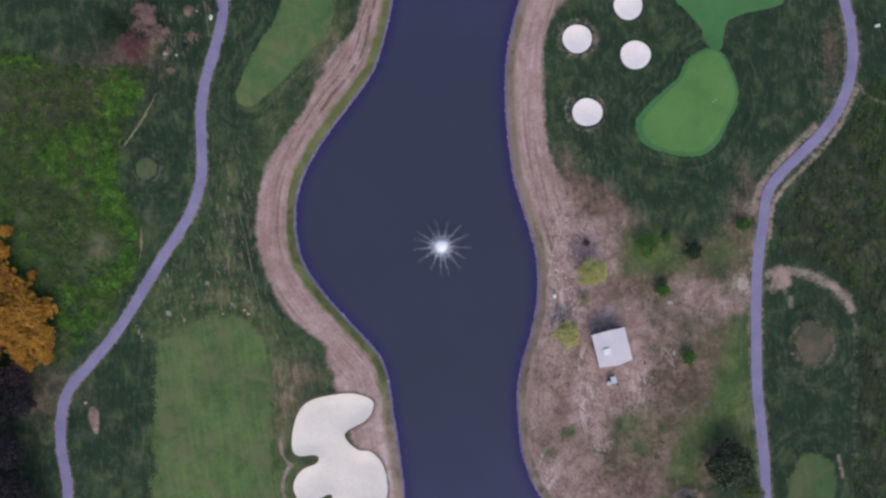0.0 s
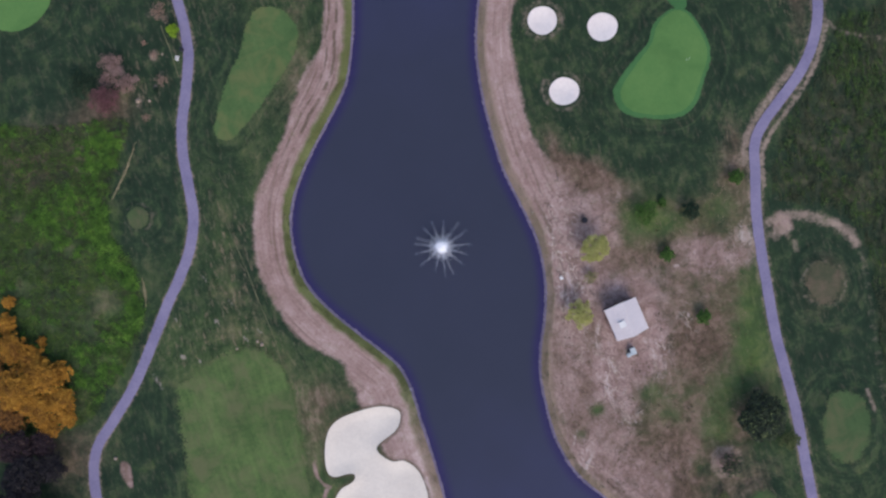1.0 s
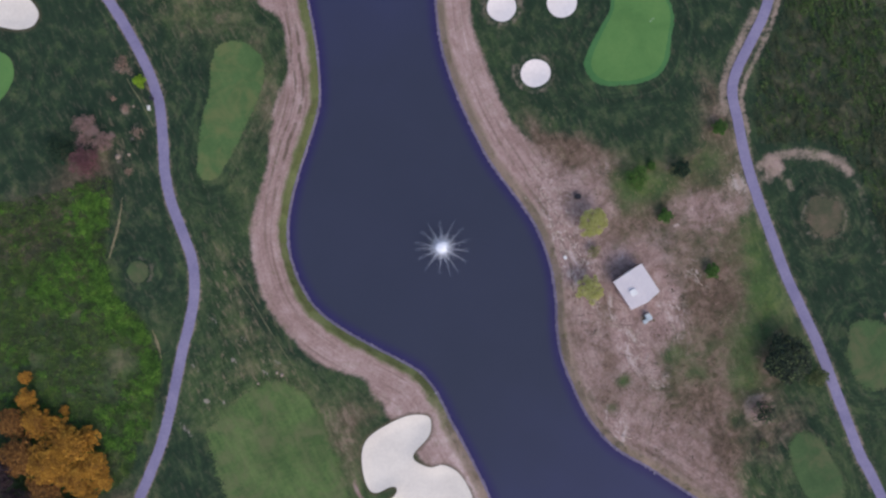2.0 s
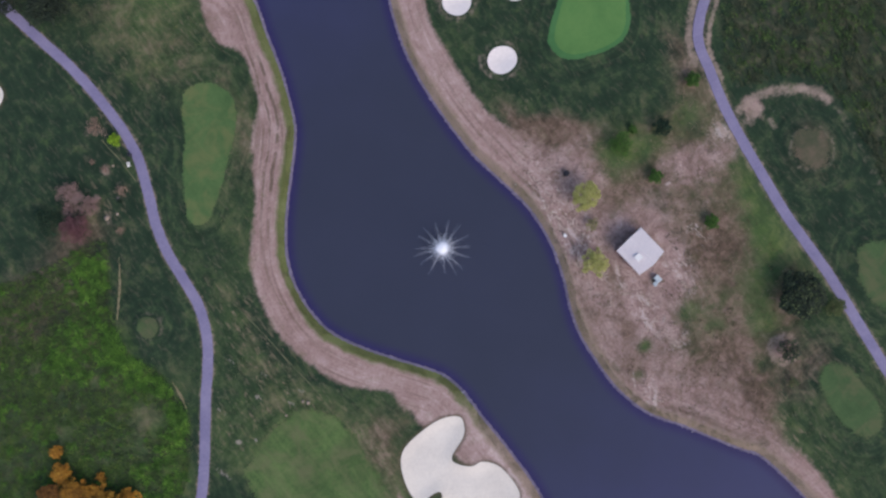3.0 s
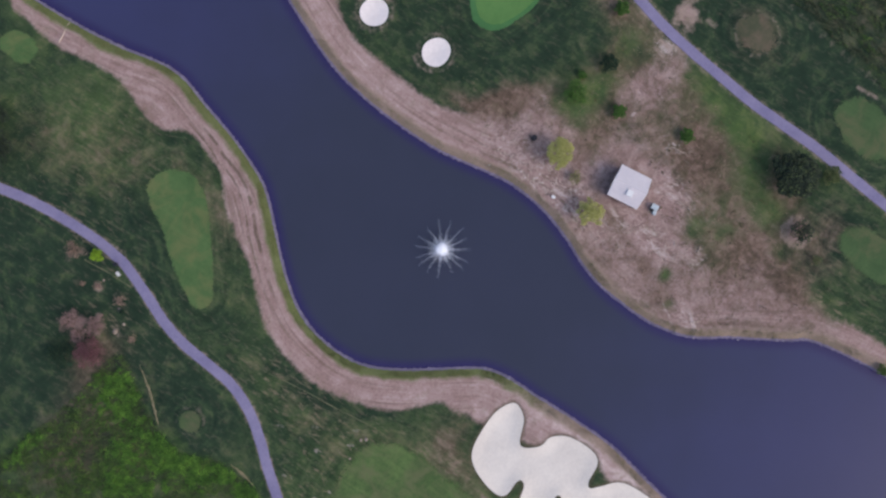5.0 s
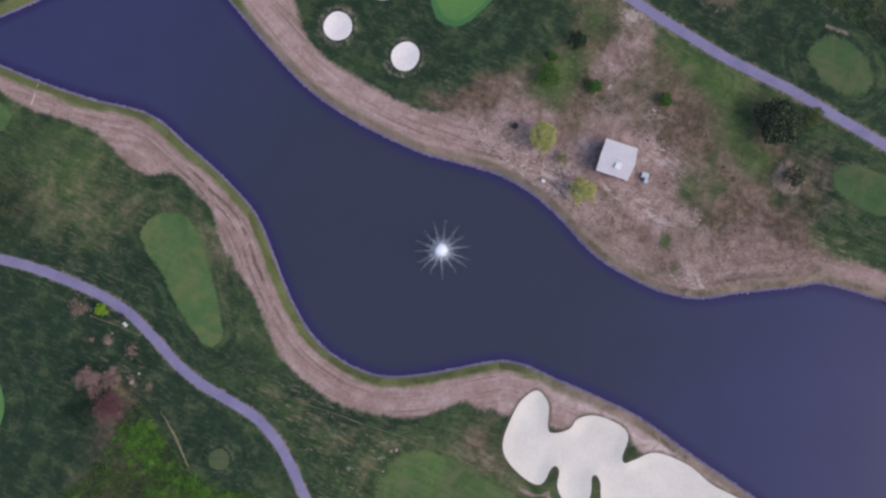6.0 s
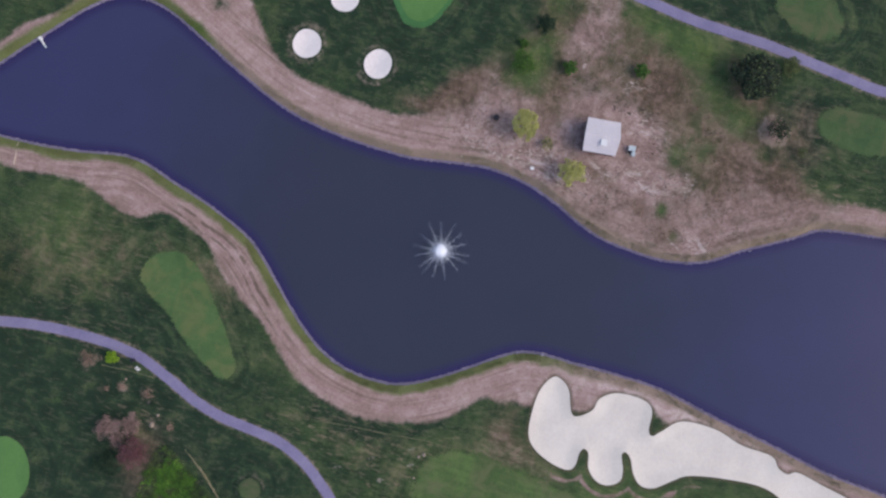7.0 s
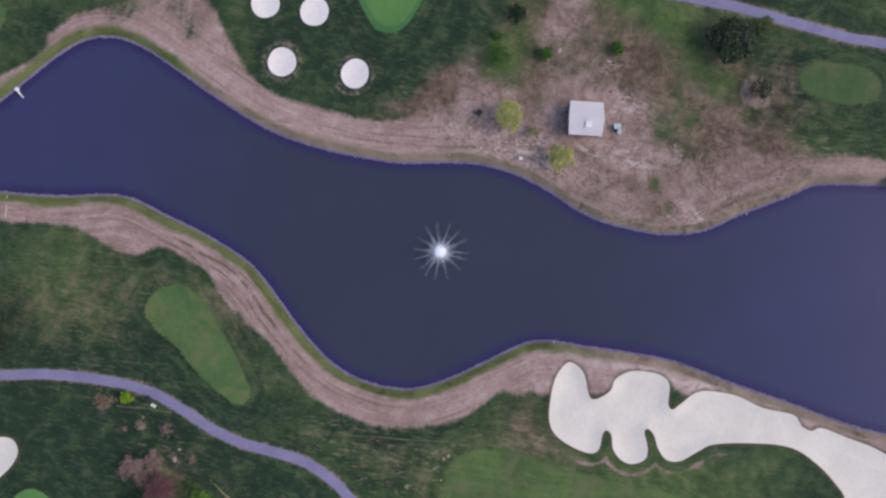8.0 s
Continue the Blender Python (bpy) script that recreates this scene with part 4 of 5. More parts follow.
def tube(bm, points, radii, sides=7):
    """A tapered tube through points."""
    rings = []
    for i, p in enumerate(points):
        p = Vector(p)
        way = Vector(points[min(i + 1, len(points) - 1)]) - Vector(points[max(i - 1, 0)])
        q = way.to_track_quat("Z", "Y")
        rings.append([bm.verts.new(p + q @ Vector((math.cos(2 * math.pi * k / sides) * radii[i], math.sin(2 * math.pi * k / sides) * radii[i], 0)))
                      for k in range(sides)])
    for a, b in zip(rings, rings[1:]):
        for k in range(sides):
            bm.faces.new((a[k], a[(k + 1) % sides], b[(k + 1) % sides], b[k]))
    bm.faces.new(rings[0][::-1])
    bm.faces.new(rings[-1])


def box(bm, x, y, z, sx, sy, sz, bevel=0.0):
    """A box whose base is centred at x, y, z."""
    made = bmesh.ops.create_cube(bm, size=1, matrix=Matrix.Translation((x, y, z + sz / 2)) @ Matrix.Diagonal((sx, sy, sz, 1)))
    if bevel:
        edges = list({e for v in made["verts"] for e in v.link_edges})
        bmesh.ops.bevel(bm, geom=edges, offset=bevel, segments=2, affect="EDGES")


def disc(bm, x, y, z, r, tall, r2=None, sides=20):
    bmesh.ops.create_cone(bm, cap_ends=True, segments=sides, radius1=r, radius2=r if r2 is None else r2, depth=tall,
                          matrix=Matrix.Translation((x, y, z + tall / 2)))


def plant(name, x, y, radius, tall, leaf, material, label, category, leaves=1400, lobes=16, stem=0.35, group="", seed=1, squash=1.0, ragged=0.35, lobe=(0.2, 0.38), flat=0.5):
    """A tree or bush: tapered trunk, forking limbs and a lobed crown of many small leaf clusters with gaps."""
    rng = np.random.RandomState(seed)
    root = thing(name, label, category, group)
    root.location = (x, y, at_ground(x, y))
    fork = tall * stem
    girth = 0.045 * tall + 0.03
    bm = bmesh.new()
    tube(bm, [(0, 0, -0.15), (0.03 * tall, 0.01 * tall, fork * 0.6), (0, 0.02 * tall, fork), (0.02 * tall, 0, tall * 0.75)],
         [girth * 1.3, girth, girth * 0.8, girth * 0.2])
    part("trunk", bm, MAT_BARK, root)
    centres, sizes = [], []
    for i in range(lobes):
        a = 2.4 * i + rng.uniform(-0.4, 0.4)
        out = radius * math.sqrt((i + 0.5) / lobes) * rng.uniform(1 - ragged, 1.02) * 0.86
        z = fork + (tall - fork) * (0.35 + 0.55 * (1 - (out / radius) ** 2)) * rng.uniform(0.85, 1.05)
        centres.append((out * math.cos(a), out * math.sin(a) * squash, z))
        sizes.append(radius * rng.uniform(*lobe))
    for i in range(min(lobes, 7)):
        cx, cy, cz = centres[-1 - i]
        bm = bmesh.new()
        tube(bm, [(0, 0.02 * tall, fork * 0.85), (cx * 0.45, cy * 0.45, fork + (cz - fork) * 0.5), (cx * 0.9, cy * 0.9, cz)],
             [girth * 0.5, girth * 0.33, girth * 0.1], 5)
        part("limb", bm, MAT_BARK, root)
    pts = []
    for i in range(leaves):
        k = rng.randint(lobes)
        d = rng.randn(3)
        d *= rng.uniform(0.45, 1.0) ** 0.5 / np.linalg.norm(d)
        pts.append((centres[k][0] + d[0] * sizes[k], centres[k][1] + d[1] * sizes[k], max(0.15, centres[k][2] + d[2] * sizes[k] * 0.8)))
    v, f = leaf_quads(np.array(pts), leaf, rng, flat)
    crown = new("crown", fast_mesh("crown", v, f, material))
    crown.parent = root
    return root


def scatter(rng, count, lo, hi, keep):
    """Random plan points in a box, kept where keep(points) says."""
    p = np.stack([rng.uniform(lo[0], hi[0], count), rng.uniform(lo[1], hi[1], count)], 1)
    return p[keep(p)]


def clumps(name, spots, tall, wide, per, leaf, material, label, category, seed, stretch=(1, 1)):
    """Low plants as one mass: each spot gets a heap of leaf clusters."""
    rng = np.random.RandomState(seed)
    z = height(spots)[0]
    n = len(spots)
    size = rng.uniform(0.5, 1.2, n)
    owner = np.repeat(np.arange(n), per)
    d = rng.randn(n * per, 3) * 0.5
    c = np.column_stack([spots, z])[owner] + d * np.array([wide * stretch[0], wide * stretch[1], 0]) * size[owner][:, None]
    c[:, 2] += np.abs(1 - (d[:, 0] ** 2 + d[:, 1] ** 2)).clip(0.1, 1) * tall * size[owner] * rng.uniform(0.3, 1, n * per)
    v, f = leaf_quads(c, leaf, rng)
    return tagged(new(name, fast_mesh(name, v, f, material)), label, category, kind="stuff")


def tufts(name, spots, tall, per, material, label, seed, wide=0.2):
    rng = np.random.RandomState(seed)
    z = height(spots)[0]
    owner = np.repeat(np.arange(len(spots)), per)
    c = np.column_stack([spots, z])[owner]
    c[:, :2] += rng.randn(len(c), 2) * wide
    v, f = blades(c, tall, rng)
    return tagged(new(name, fast_mesh(name, v, f, material)), label, "grass", kind="stuff")


def rock(x, y, r, seed, label="pale rounded boulder in the rough grass", group="boulders in the grass"):
    bm = bmesh.new()
    bmesh.ops.create_icosphere(bm, subdivisions=2, radius=r)
    for v in bm.verts:
        v.co *= 1 + 0.22 * noise.noise(v.co / r * 1.3 + Vector((seed, 0, 0)))
        v.co.z *= 0.6
    ob = part("boulder", bm, MAT_STONE, None, "", True)
    ob.location = (x, y, at_ground(x, y) + r * 0.2)
    return tagged(ob, label, "boulder", group)


# ---- the pump house ----
def pump_house():
    root = thing("pump_house", "small square brick hut with pale metal gable roof", "building")
    x, y = 38.55, -22.85
    root.matrix_basis = pose(x, y, at_ground(x, y), 0, 0, -76.2)
    half_l, half_w, eave, ridge, prow = 3.72, 3.75, 3.0, 4.2, 0.3
    bm = bmesh.new()
    wl, ww = half_l - 0.22, half_w - 0.28
    top = eave + (ridge - eave) * (1 - ww / half_w) - 0.06
    rim = [(-wl, -ww), (wl, -ww), (wl, ww), (-wl, ww)]
    low = [bm.verts.new((a, b, -0.2)) for a, b in rim]
    high = [bm.verts.new((a, b, top)) for a, b in rim]
    peak = [bm.verts.new((s * wl, 0, ridge - 0.1)) for s in (-1, 1)]
    for i in (0, 2):
        bm.faces.new((low[i], low[(i + 1) % 4], high[(i + 1) % 4], high[i]))
    bm.faces.new((low[1], low[2], high[2], peak[1], high[1]))
    bm.faces.new((low[3], low[0], high[0], peak[0], high[3]))
    part("wall", bm, MAT_BRICK, root, "red-brown brick wall")
    slope = math.atan2(ridge - eave, half_w)
    run = math.hypot(half_w, ridge - eave)
    for side in (-1, 1):
        bm = bmesh.new()
        box(bm, 0, run / 2, 0, 2 * half_l, run, 0.06)
        for v in bm.verts:
            v.co.x += math.copysign(prow, v.co.x) * v.co.y / run
        tilt = Matrix.Rotation(slope, 4, "X") if side < 0 else Matrix.Rotation(math.pi, 4, "Z") @ Matrix.Rotation(slope, 4, "X")
        bm.transform(Matrix.Translation((0, side * half_w, eave)) @ tilt)
        roof = part("roof_slope", bm, MAT_ROOF, root, "pale ribbed metal roof")
        for k in range(13):
            bm = bmesh.new()
            box(bm, -half_l + 0.12 + k * (2 * half_l - 0.24) / 12, run / 2 - 0.09, 0.06, 0.2, run + 0.18, 0.03, 0.01)
            bm.transform(Matrix.Translation((0, side * half_w, eave)) @ tilt)
            part("rib", bm, MAT_ROOF, roof)
        bm = bmesh.new()
        box(bm, 0, side * (half_w + 0.02), eave - 0.16, 2 * half_l, 0.05, 0.16)
        part("fascia", bm, MAT_WHITE, root)
        for end in (-1, 1):
            bm = bmesh.new()
            box(bm, 0, run / 2, -0.14, 0.05, run, 0.16)
            for v in bm.verts:
                v.co.x -= side * end * prow * v.co.y / run
            bm.transform(Matrix.Translation((end * (half_l + 0.03), side * half_w, eave)) @ tilt)
            part("barge_board", bm, MAT_WHITE, root)
    bm = bmesh.new()
    tube(bm, [(-half_l - prow, 0, ridge + 0.05), (half_l + prow, 0, ridge + 0.05)], [0.1, 0.1], 8)
    part("ridge_cap", bm, MAT_ROOF, root)
    hx, hy = 0.55, -1.45
    hz = eave + (half_w + hy) * math.tan(slope)
    bm = bmesh.new()
    box(bm, hx, hy, hz - 0.35, 1.25, 1.3, 0.75, 0.04)
    vent = part("roof_vent", bm, MAT_WHITE, root, "white box vent on the roof")
    bm = bmesh.new()
    box(bm, hx, hy, hz + 0.40, 1.42, 1.46, 0.07, 0.02)
    part("cap", bm, MAT_WHITE, vent)


def pump_set():
    root = thing("pump_unit", "pale grey pump box with a dark motor beside", "pump")
    root.matrix_basis = pose(38.95, -30.85, at_ground(38.95, -30.85), 0, 0, 14)
    bm = bmesh.new()
    box(bm, 0, 0, -0.05, 2.2, 1.9, 0.14, 0.03)
    part("slab", bm, MAT_STONE, root, "concrete base slab")
    bm = bmesh.new()
    box(bm, 0.5, 0.1, 0.09, 1.15, 1.5, 1.0, 0.05)
    cabinet = part("cabinet", bm, MAT_GREY, root)
    bm = bmesh.new()
    box(bm, 0.5, 0.1, 1.09, 1.25, 1.6, 0.06, 0.02)
    part("lid", bm, MAT_GREY, cabinet)
    bm = bmesh.new()
    disc(bm, -0.25, 0.3, 0.09, 0.36, 0.8, 0.3)
    part("motor", bm, MAT_BLACK, root, "dark pump motor")
    bm = bmesh.new()
    box(bm, -0.6, -0.5, 0.09, 1.0, 0.9, 0.45, 0.04)
    part("valve_box", bm, MAT_GREY, root)
    bm = bmesh.new()
    tube(bm, [(-0.25, 0.2, 0.4), (-0.25, -0.3, 0.5), (0.3, -0.6, 0.4), (0.9, -0.75, 0.2)], [0.09] * 4, 8)
    part("pipe", bm, MAT_GREY, root)


# ---- the fountain ----
def fountain():
    root = thing("fountain", "floating pond fountain throwing white jets of spray", "fountain")
    root.location = (0, 0, WATER_LEVEL)
    rng = np.random.RandomState(5)
    bm = bmesh.new()
    bmesh.ops.create_uvsphere(bm, u_segments=24, v_segments=10, radius=0.75, matrix=Matrix.Diagonal((1, 1, 0.35, 1)))
    part("float", bm, MAT_BLACK, root, "black round float", True)
    bm = bmesh.new()
    disc(bm, 0, 0, 0.15, 0.16, 0.45, 0.09, 14)
    part("nozzle", bm, MAT_GREY, root)
    octa = np.array([(1, 0, 0), (-1, 0, 0), (0, 1, 0), (0, -1, 0), (0, 0, 1), (0, 0, -1)], float)
    tris = np.array([(0, 2, 4), (2, 1, 4), (1, 3, 4), (3, 0, 4), (2, 0, 5), (1, 2, 5), (3, 1, 5), (0, 3, 5)])

    def drops(name, centres, radii, label=""):
        v = (centres[:, None, :] + octa[None] * radii[:, None, None]).reshape(-1, 3)
        f = (np.arange(len(centres))[:, None, None] * 6 + tris[None]).reshape(-1, 3)
        ob = new(name, fast_mesh(name, v, f, MAT_SPRAY))
        ob.parent = root
        return tagged(ob, label, kind="stuff")

    jets = 15
    for j in range(jets):
        a = 2 * math.pi * (j + 0.25 * rng.uniform(-1, 1)) / jets
        reach = rng.uniform(6.1, 7.2)
        n = 1150
        s = rng.uniform(0.03, 1.0, n) ** 1.7
        r = reach * s
        wide = 0.05 + 0.17 * s
        off = rng.randn(n) * wide
        up = 0.5 + 2.6 * 4 * s * (1 - s) * 0.5 + rng.randn(n) * 0.12
        c = np.stack([r * math.cos(a) - off * math.sin(a), r * math.sin(a) + off * math.cos(a), np.maximum(up, 0.05)], 1)
        drops("jet", c, rng.uniform(0.012, 0.038, n) * (1.15 - 0.75 * s))
    n = 9000
    r = 0.25 + np.abs(rng.randn(n)) * 1.15
    a = 2 * math.pi * (rng.randint(0, 26, n) + rng.randn(n) * 0.22) / 26
    c = np.stack([r * np.cos(a), r * np.sin(a), 0.25 + 1.3 * np.exp(-(r / 0.8) ** 2) * rng.uniform(0.1, 1, n)], 1)
    bm = bmesh.new()
    bmesh.ops.create_icosphere(bm, subdivisions=4, radius=1)
    for v in bm.verts:
        v.co *= 1 + 0.3 * noise.noise(v.co * 2.4) + 0.12 * noise.noise(v.co * 7)
        narrow = 1.4 * (1 + 0.6 * min(v.co.z, 0))
        v.co = Vector((v.co.x * narrow, v.co.y * narrow, v.co.z * (0.5 if v.co.z > 0 else 1.0) + 1.1))
    part("foam", bm, MAT_FOAM, root, "mound of white foam", True)
    drops("plume", c, rng.uniform(0.03, 0.065, n), "dense white plume in the middle")


# ---- small things ----
def bench(x, y, turn, label):
    root = thing("bench", label, "bench", "benches by the path")
    root.matrix_basis = pose(x, y, at_ground(x, y), 0, 0, turn)
    for k in (-1, 0, 1):
        bm = bmesh.new()
        box(bm, 0, 0.16 * k, 0.43, 1.1, 0.13, 0.04, 0.01)
        part("seat_slat", bm, MAT_WHITE, root)
    for k in (0, 1):
        bm = bmesh.new()
        box(bm, 0, 0.30, 0.58 + 0.17 * k, 1.1, 0.04, 0.13, 0.01)
        part("back_slat", bm, MAT_WHITE, root)
    for s in (-1, 1):
        for d in (-0.2, 0.26):
            bm = bmesh.new()
            box(bm, s * 0.46, d, -0.05, 0.07, 0.07, 0.48 if d < 0 else 0.92, 0.01)
            part("leg", bm, MAT_WHITE, root)


def barrel(name, x, y, r, tall, label, category, material=None):
    root = thing(name, label, category)
    root.location = (x, y, at_ground(x, y))
    bm = bmesh.new()
    disc(bm, 0, 0, -0.1, r * 0.92, tall + 0.1, r, 24)
    part("body", bm, material or MAT_BLACK, root)
    for k in (0.3, 0.65):
        bm = bmesh.new()
        disc(bm, 0, 0, tall * k, r * 1.04, 0.05, None, 24)
        part("hoop", bm, material or MAT_BLACK, root)
    bm = bmesh.new()
    disc(bm, 0, 0, tall, r * 1.05, 0.05, r * 0.9, 24)
    part("lid", bm, material or MAT_BLACK, root)


def flagstick(x, y):
    root = thing("flagstick", "thin white flagstick standing in the green's cup", "flag")
    root.location = (x, y, at_ground(x, y) + 0.1)
    bm = bmesh.new()
    tube(bm, [(0, 0, -0.1), (0, 0, 2.1)], [0.022, 0.018], 8)
    part("pole", bm, MAT_WHITE, root)
    bm = bmesh.new()
    ring = []
    for i in range(7):
        wave = 0.06 * math.sin(i * 1.1)
        ring.append((bm.verts.new((i * 0.035, wave, 2.05)), bm.verts.new((i * 0.035, wave, 1.6))))
    for a, b in zip(ring, ring[1:]):
        bm.faces.new((a[0], b[0], b[1], a[1]))
    bmesh.ops.solidify(bm, geom=bm.faces[:], thickness=0.01)
    part("flag", bm, MAT_WHITE, root)
    bm = bmesh.new()
    disc(bm, 0, 0, -0.03, 0.08, 0.045, None, 16)
    part("cup", bm, MAT_WHITE, root)


def stake(x, y):
    root = thing("marker_stake", "short white marker stake in the bank", "stake", "marker stakes along the bank")
    root.location = (x, y, at_ground(x, y))
    bm = bmesh.new()
    tube(bm, [(0, 0, -0.2), (0, 0, 0.7)], [0.07, 0.06], 8)
    part("post", bm, MAT_WHITE, root)
    bm = bmesh.new()
    disc(bm, 0, 0, 0.7, 0.09, 0.06, 0.05, 12)
    part("cap", bm, MAT_WHITE, root)


def outfall():
    root = thing("outfall_pipe", "white outfall pipe with end block at the bank", "pipe")
    root.matrix_basis = pose(7.1, 104.5, WATER_LEVEL, 0, 0, -130)
    bm = bmesh.new()
    tube(bm, [(-0.7, 0, 0.55), (0.2, 0, 0.35), (1.0, 0, 0.15)], [0.22, 0.22, 0.22], 12)
    part("pipe", bm, MAT_WHITE, root)
    bm = bmesh.new()
    box(bm, -0.5, 0.0, -0.2, 0.6, 0.75, 0.95, 0.05)
    part("headwall", bm, MAT_WHITE, root)
    bm = bmesh.new()
    tube(bm, [(1.1, 0, 0.12), (1.8, 0.1, 0.02)], [0.2, 0.2], 12)
    part("floating_end", bm, MAT_GREY, root)


def log(x, y, length, turn, r, label, group="", seed=0):
    rng = np.random.RandomState(seed)
    bm = bmesh.new()
    n = 6
    pts = [(length * (i / (n - 1) - 0.5), rng.randn() * 0.04 * length * 0.4, r * 0.9 + abs(rng.randn()) * 0.02) for i in range(n)]
    tube(bm, pts, [r * (1 - 0.1 * i) for i in range(n)], 7)
    ob = part("fallen_branch", bm, MAT_STICK, None, "", True)
    z = [at_ground(x + s * math.cos(radians(turn)) * length / 2, y + s * math.sin(radians(turn)) * length / 2) for s in (-1, 1)]
    ob.matrix_basis = pose(x, y, sum(z) / 2, 0, -math.degrees(math.atan2(z[1] - z[0], length)), turn)
    return tagged(ob, label, "branch", group)


pump_house()
pump_set()
fountain()
bench(-53.0, 52.75, 75, "white slatted bench beside the cart path")
bench(100.3, 50.6, 10, "white slatted bench in dark rough grass")
barrel("trash_barrel", -51.75, 54.6, 0.42, 0.95, "black lidded litter barrel beside the path", "barrel")
barrel("drum", 33.35, 0.75, 0.62, 1.0, "black plastic drum standing on bare ground", "drum")
flagstick(62.55, 33.35)
plant("bush", 45.3, -95.0, 1.7, 1.6, 0.26, MAT_OLIVE, "olive bush overhanging the water's edge", "bush", 700, 12, 0.15, seed=51)
bm = bmesh.new()
box(bm, 0, 0, -0.05, 0.62, 0.75, 0.4, 0.04)
valve = tagged(new("valve_box"), "small white valve box on the bank", "box")
valve.matrix_basis = pose(26.0, -11.5, at_ground(26.0, -11.5), 0, 0, 20)
part("body", bm, MAT_WHITE, valve)
bm = bmesh.new()
box(bm, 0, 0, 0.35, 0.7, 0.83, 0.06, 0.02)
part("lid", bm, MAT_WHITE, valve)
for sx, sy in ((-12.5, -31.1), (28.9, -65.3), (21.9, 4.4)):
    stake(sx, sy)
outfall()
log(-19.2, 99.1, 5.4, 17, 0.14, "long pale pole lying across the bank", seed=3)
for i, (sx, sy, length, turn) in enumerate([(53.1, -25.9, 1.9, -80), (53.4, -27.4, 1.5, -60), (52, -24.2, 1.2, 110), (44.2, -34.8, 1.6, 100), (44.4, -37.2, 1.3, 60),
                                            (31.8, -39.2, 2.4, 75), (36.3, -39.6, 1.6, 50), (38.9, -44.8, 1.4, 20), (28.5, -14.6, 1.4, 100), (25.6, -55.2, 2.6, -35)]):
    log(sx, sy, length, turn, 0.09, "short bleached branch lying on bare soil", "fallen branches", 20 + i)
for i, (sx, sy, r) in enumerate([(-63.7, 44.6, 0.55), (-61.1, 44.2, 0.35), (-58.8, 54.4, 0.4), (-56.5, 54.4, 0.28), (-44.5, -15.5, 0.45), (-50.3, -15.5, 0.3),
                                 (-45.4, -14.6, 0.35), (-81.9, -35.9, 0.45), (33, -11.9, 0.45)]):
    rock(sx, sy, r, i)

# ---- trees and bushes ----
plant("willow_tree", 34.0, -6.0, 4.1, 4.6, 0.2, MAT_WILLOW, "yellow-green young willow with loose rounded crown", "tree", 10500, 64, group="willows by the hut", seed=11, ragged=0.3, lobe=(0.1, 0.2))
plant("willow_tree", 28.5, -20.0, 3.7, 4.2, 0.19, MAT_WILLOW, "yellow-green young willow with loose rounded crown", "tree", 7500, 52, group="willows by the hut", seed=12, ragged=0.45, lobe=(0.1, 0.2))
plant("willow_shrub", 32.5, -12.3, 2.2, 1.5, 0.22, MAT_THIN, "thin pale olive shrub on bare soil", "shrub", 520, 30, seed=13, ragged=0.4, lobe=(0.12, 0.24))
for i, (px, py, r, mat, label) in enumerate([
        (47.2, 0.4, 2.5, MAT_BUSH, "rounded mid-green bush in fresh grass"), (57.5, -0.9, 2.0, MAT_BUSH_DARK, "rounded dark blue-green bush"),
        (51.6, 1.9, 0.9, MAT_BUSH, "low small green bush in the grass"), (50.6, -10.0, 1.5, MAT_BUSH, "small green bush on bare soil"),
        (56.8, -25.4, 1.5, MAT_BUSH, "small green bush on brown weeds"), (69.1, 4.9, 1.6, MAT_BUSH, "small green bush beside the path"),
        (56.7, -59.6, 2.5, MAT_OAK, "dark bush in a ring of bare soil"), (71.2, -56.3, 2.0, MAT_TUFT_PALE, "light green shrub beside a dark oak")]):
    plant("bush", px, py, r * 1.3, r * 1.3, 0.28, mat, label, "bush", 1500, 26, 0.15, "bushes round the hut", 30 + i, ragged=0.3, lobe=(0.16, 0.3))
plant("shrub", 54.4, -66.6, 1.5, 1.2, 0.2, MAT_TUFT_PALE, "thin pale green shrub in brown weeds", "shrub", 260, 14, 0.2, seed=141, ragged=0.5)
plant("oak_tree", 65.2, -49.4, 5.9, 5.2, 0.46, MAT_OAK, "broad dark oak with dense crown on bare soil", "tree", 11500, 110, 0.3, seed=41, ragged=0.15, lobe=(0.12, 0.22))
plant("bush", -53.0, 59.0, 1.6, 1.9, 0.24, MAT_LIMEBUSH, "round bright lime bush beside the path", "bush", 1100, 12, 0.15, seed=42, ragged=0.15)
plant("bush", -75.2, 50.4, 4.2, 2.6, 0.34, MAT_BUSH_DARK, "spreading dark thicket bush", "bush", 1100, 30, 0.15, seed=43, ragged=0.6, lobe=(0.1, 0.22))
plant("bare_tree", -69.9, 45.2, 4.6, 4.0, 0.2, MAT_PINK, "reddish-brown half-bare tree in the rough", "tree", 4200, 60, 0.25, seed=44, ragged=0.5, lobe=(0.12, 0.26))
for i, (px, py, r) in enumerate([(-67.4, 53.2, 3.9), (-64.9, 48.4, 3.6), (-69.2, 50.2, 2.6)]):
    plant("bare_tree", px, py, r, r * 0.8, 0.17, MAT_PALE_TWIG, "pale pinkish leafless tree with fine twigs", "tree", int(190 * r * r), 44, 0.25, "leafless trees in the rough", 45 + i, ragged=0.6, lobe=(0.1, 0.24))
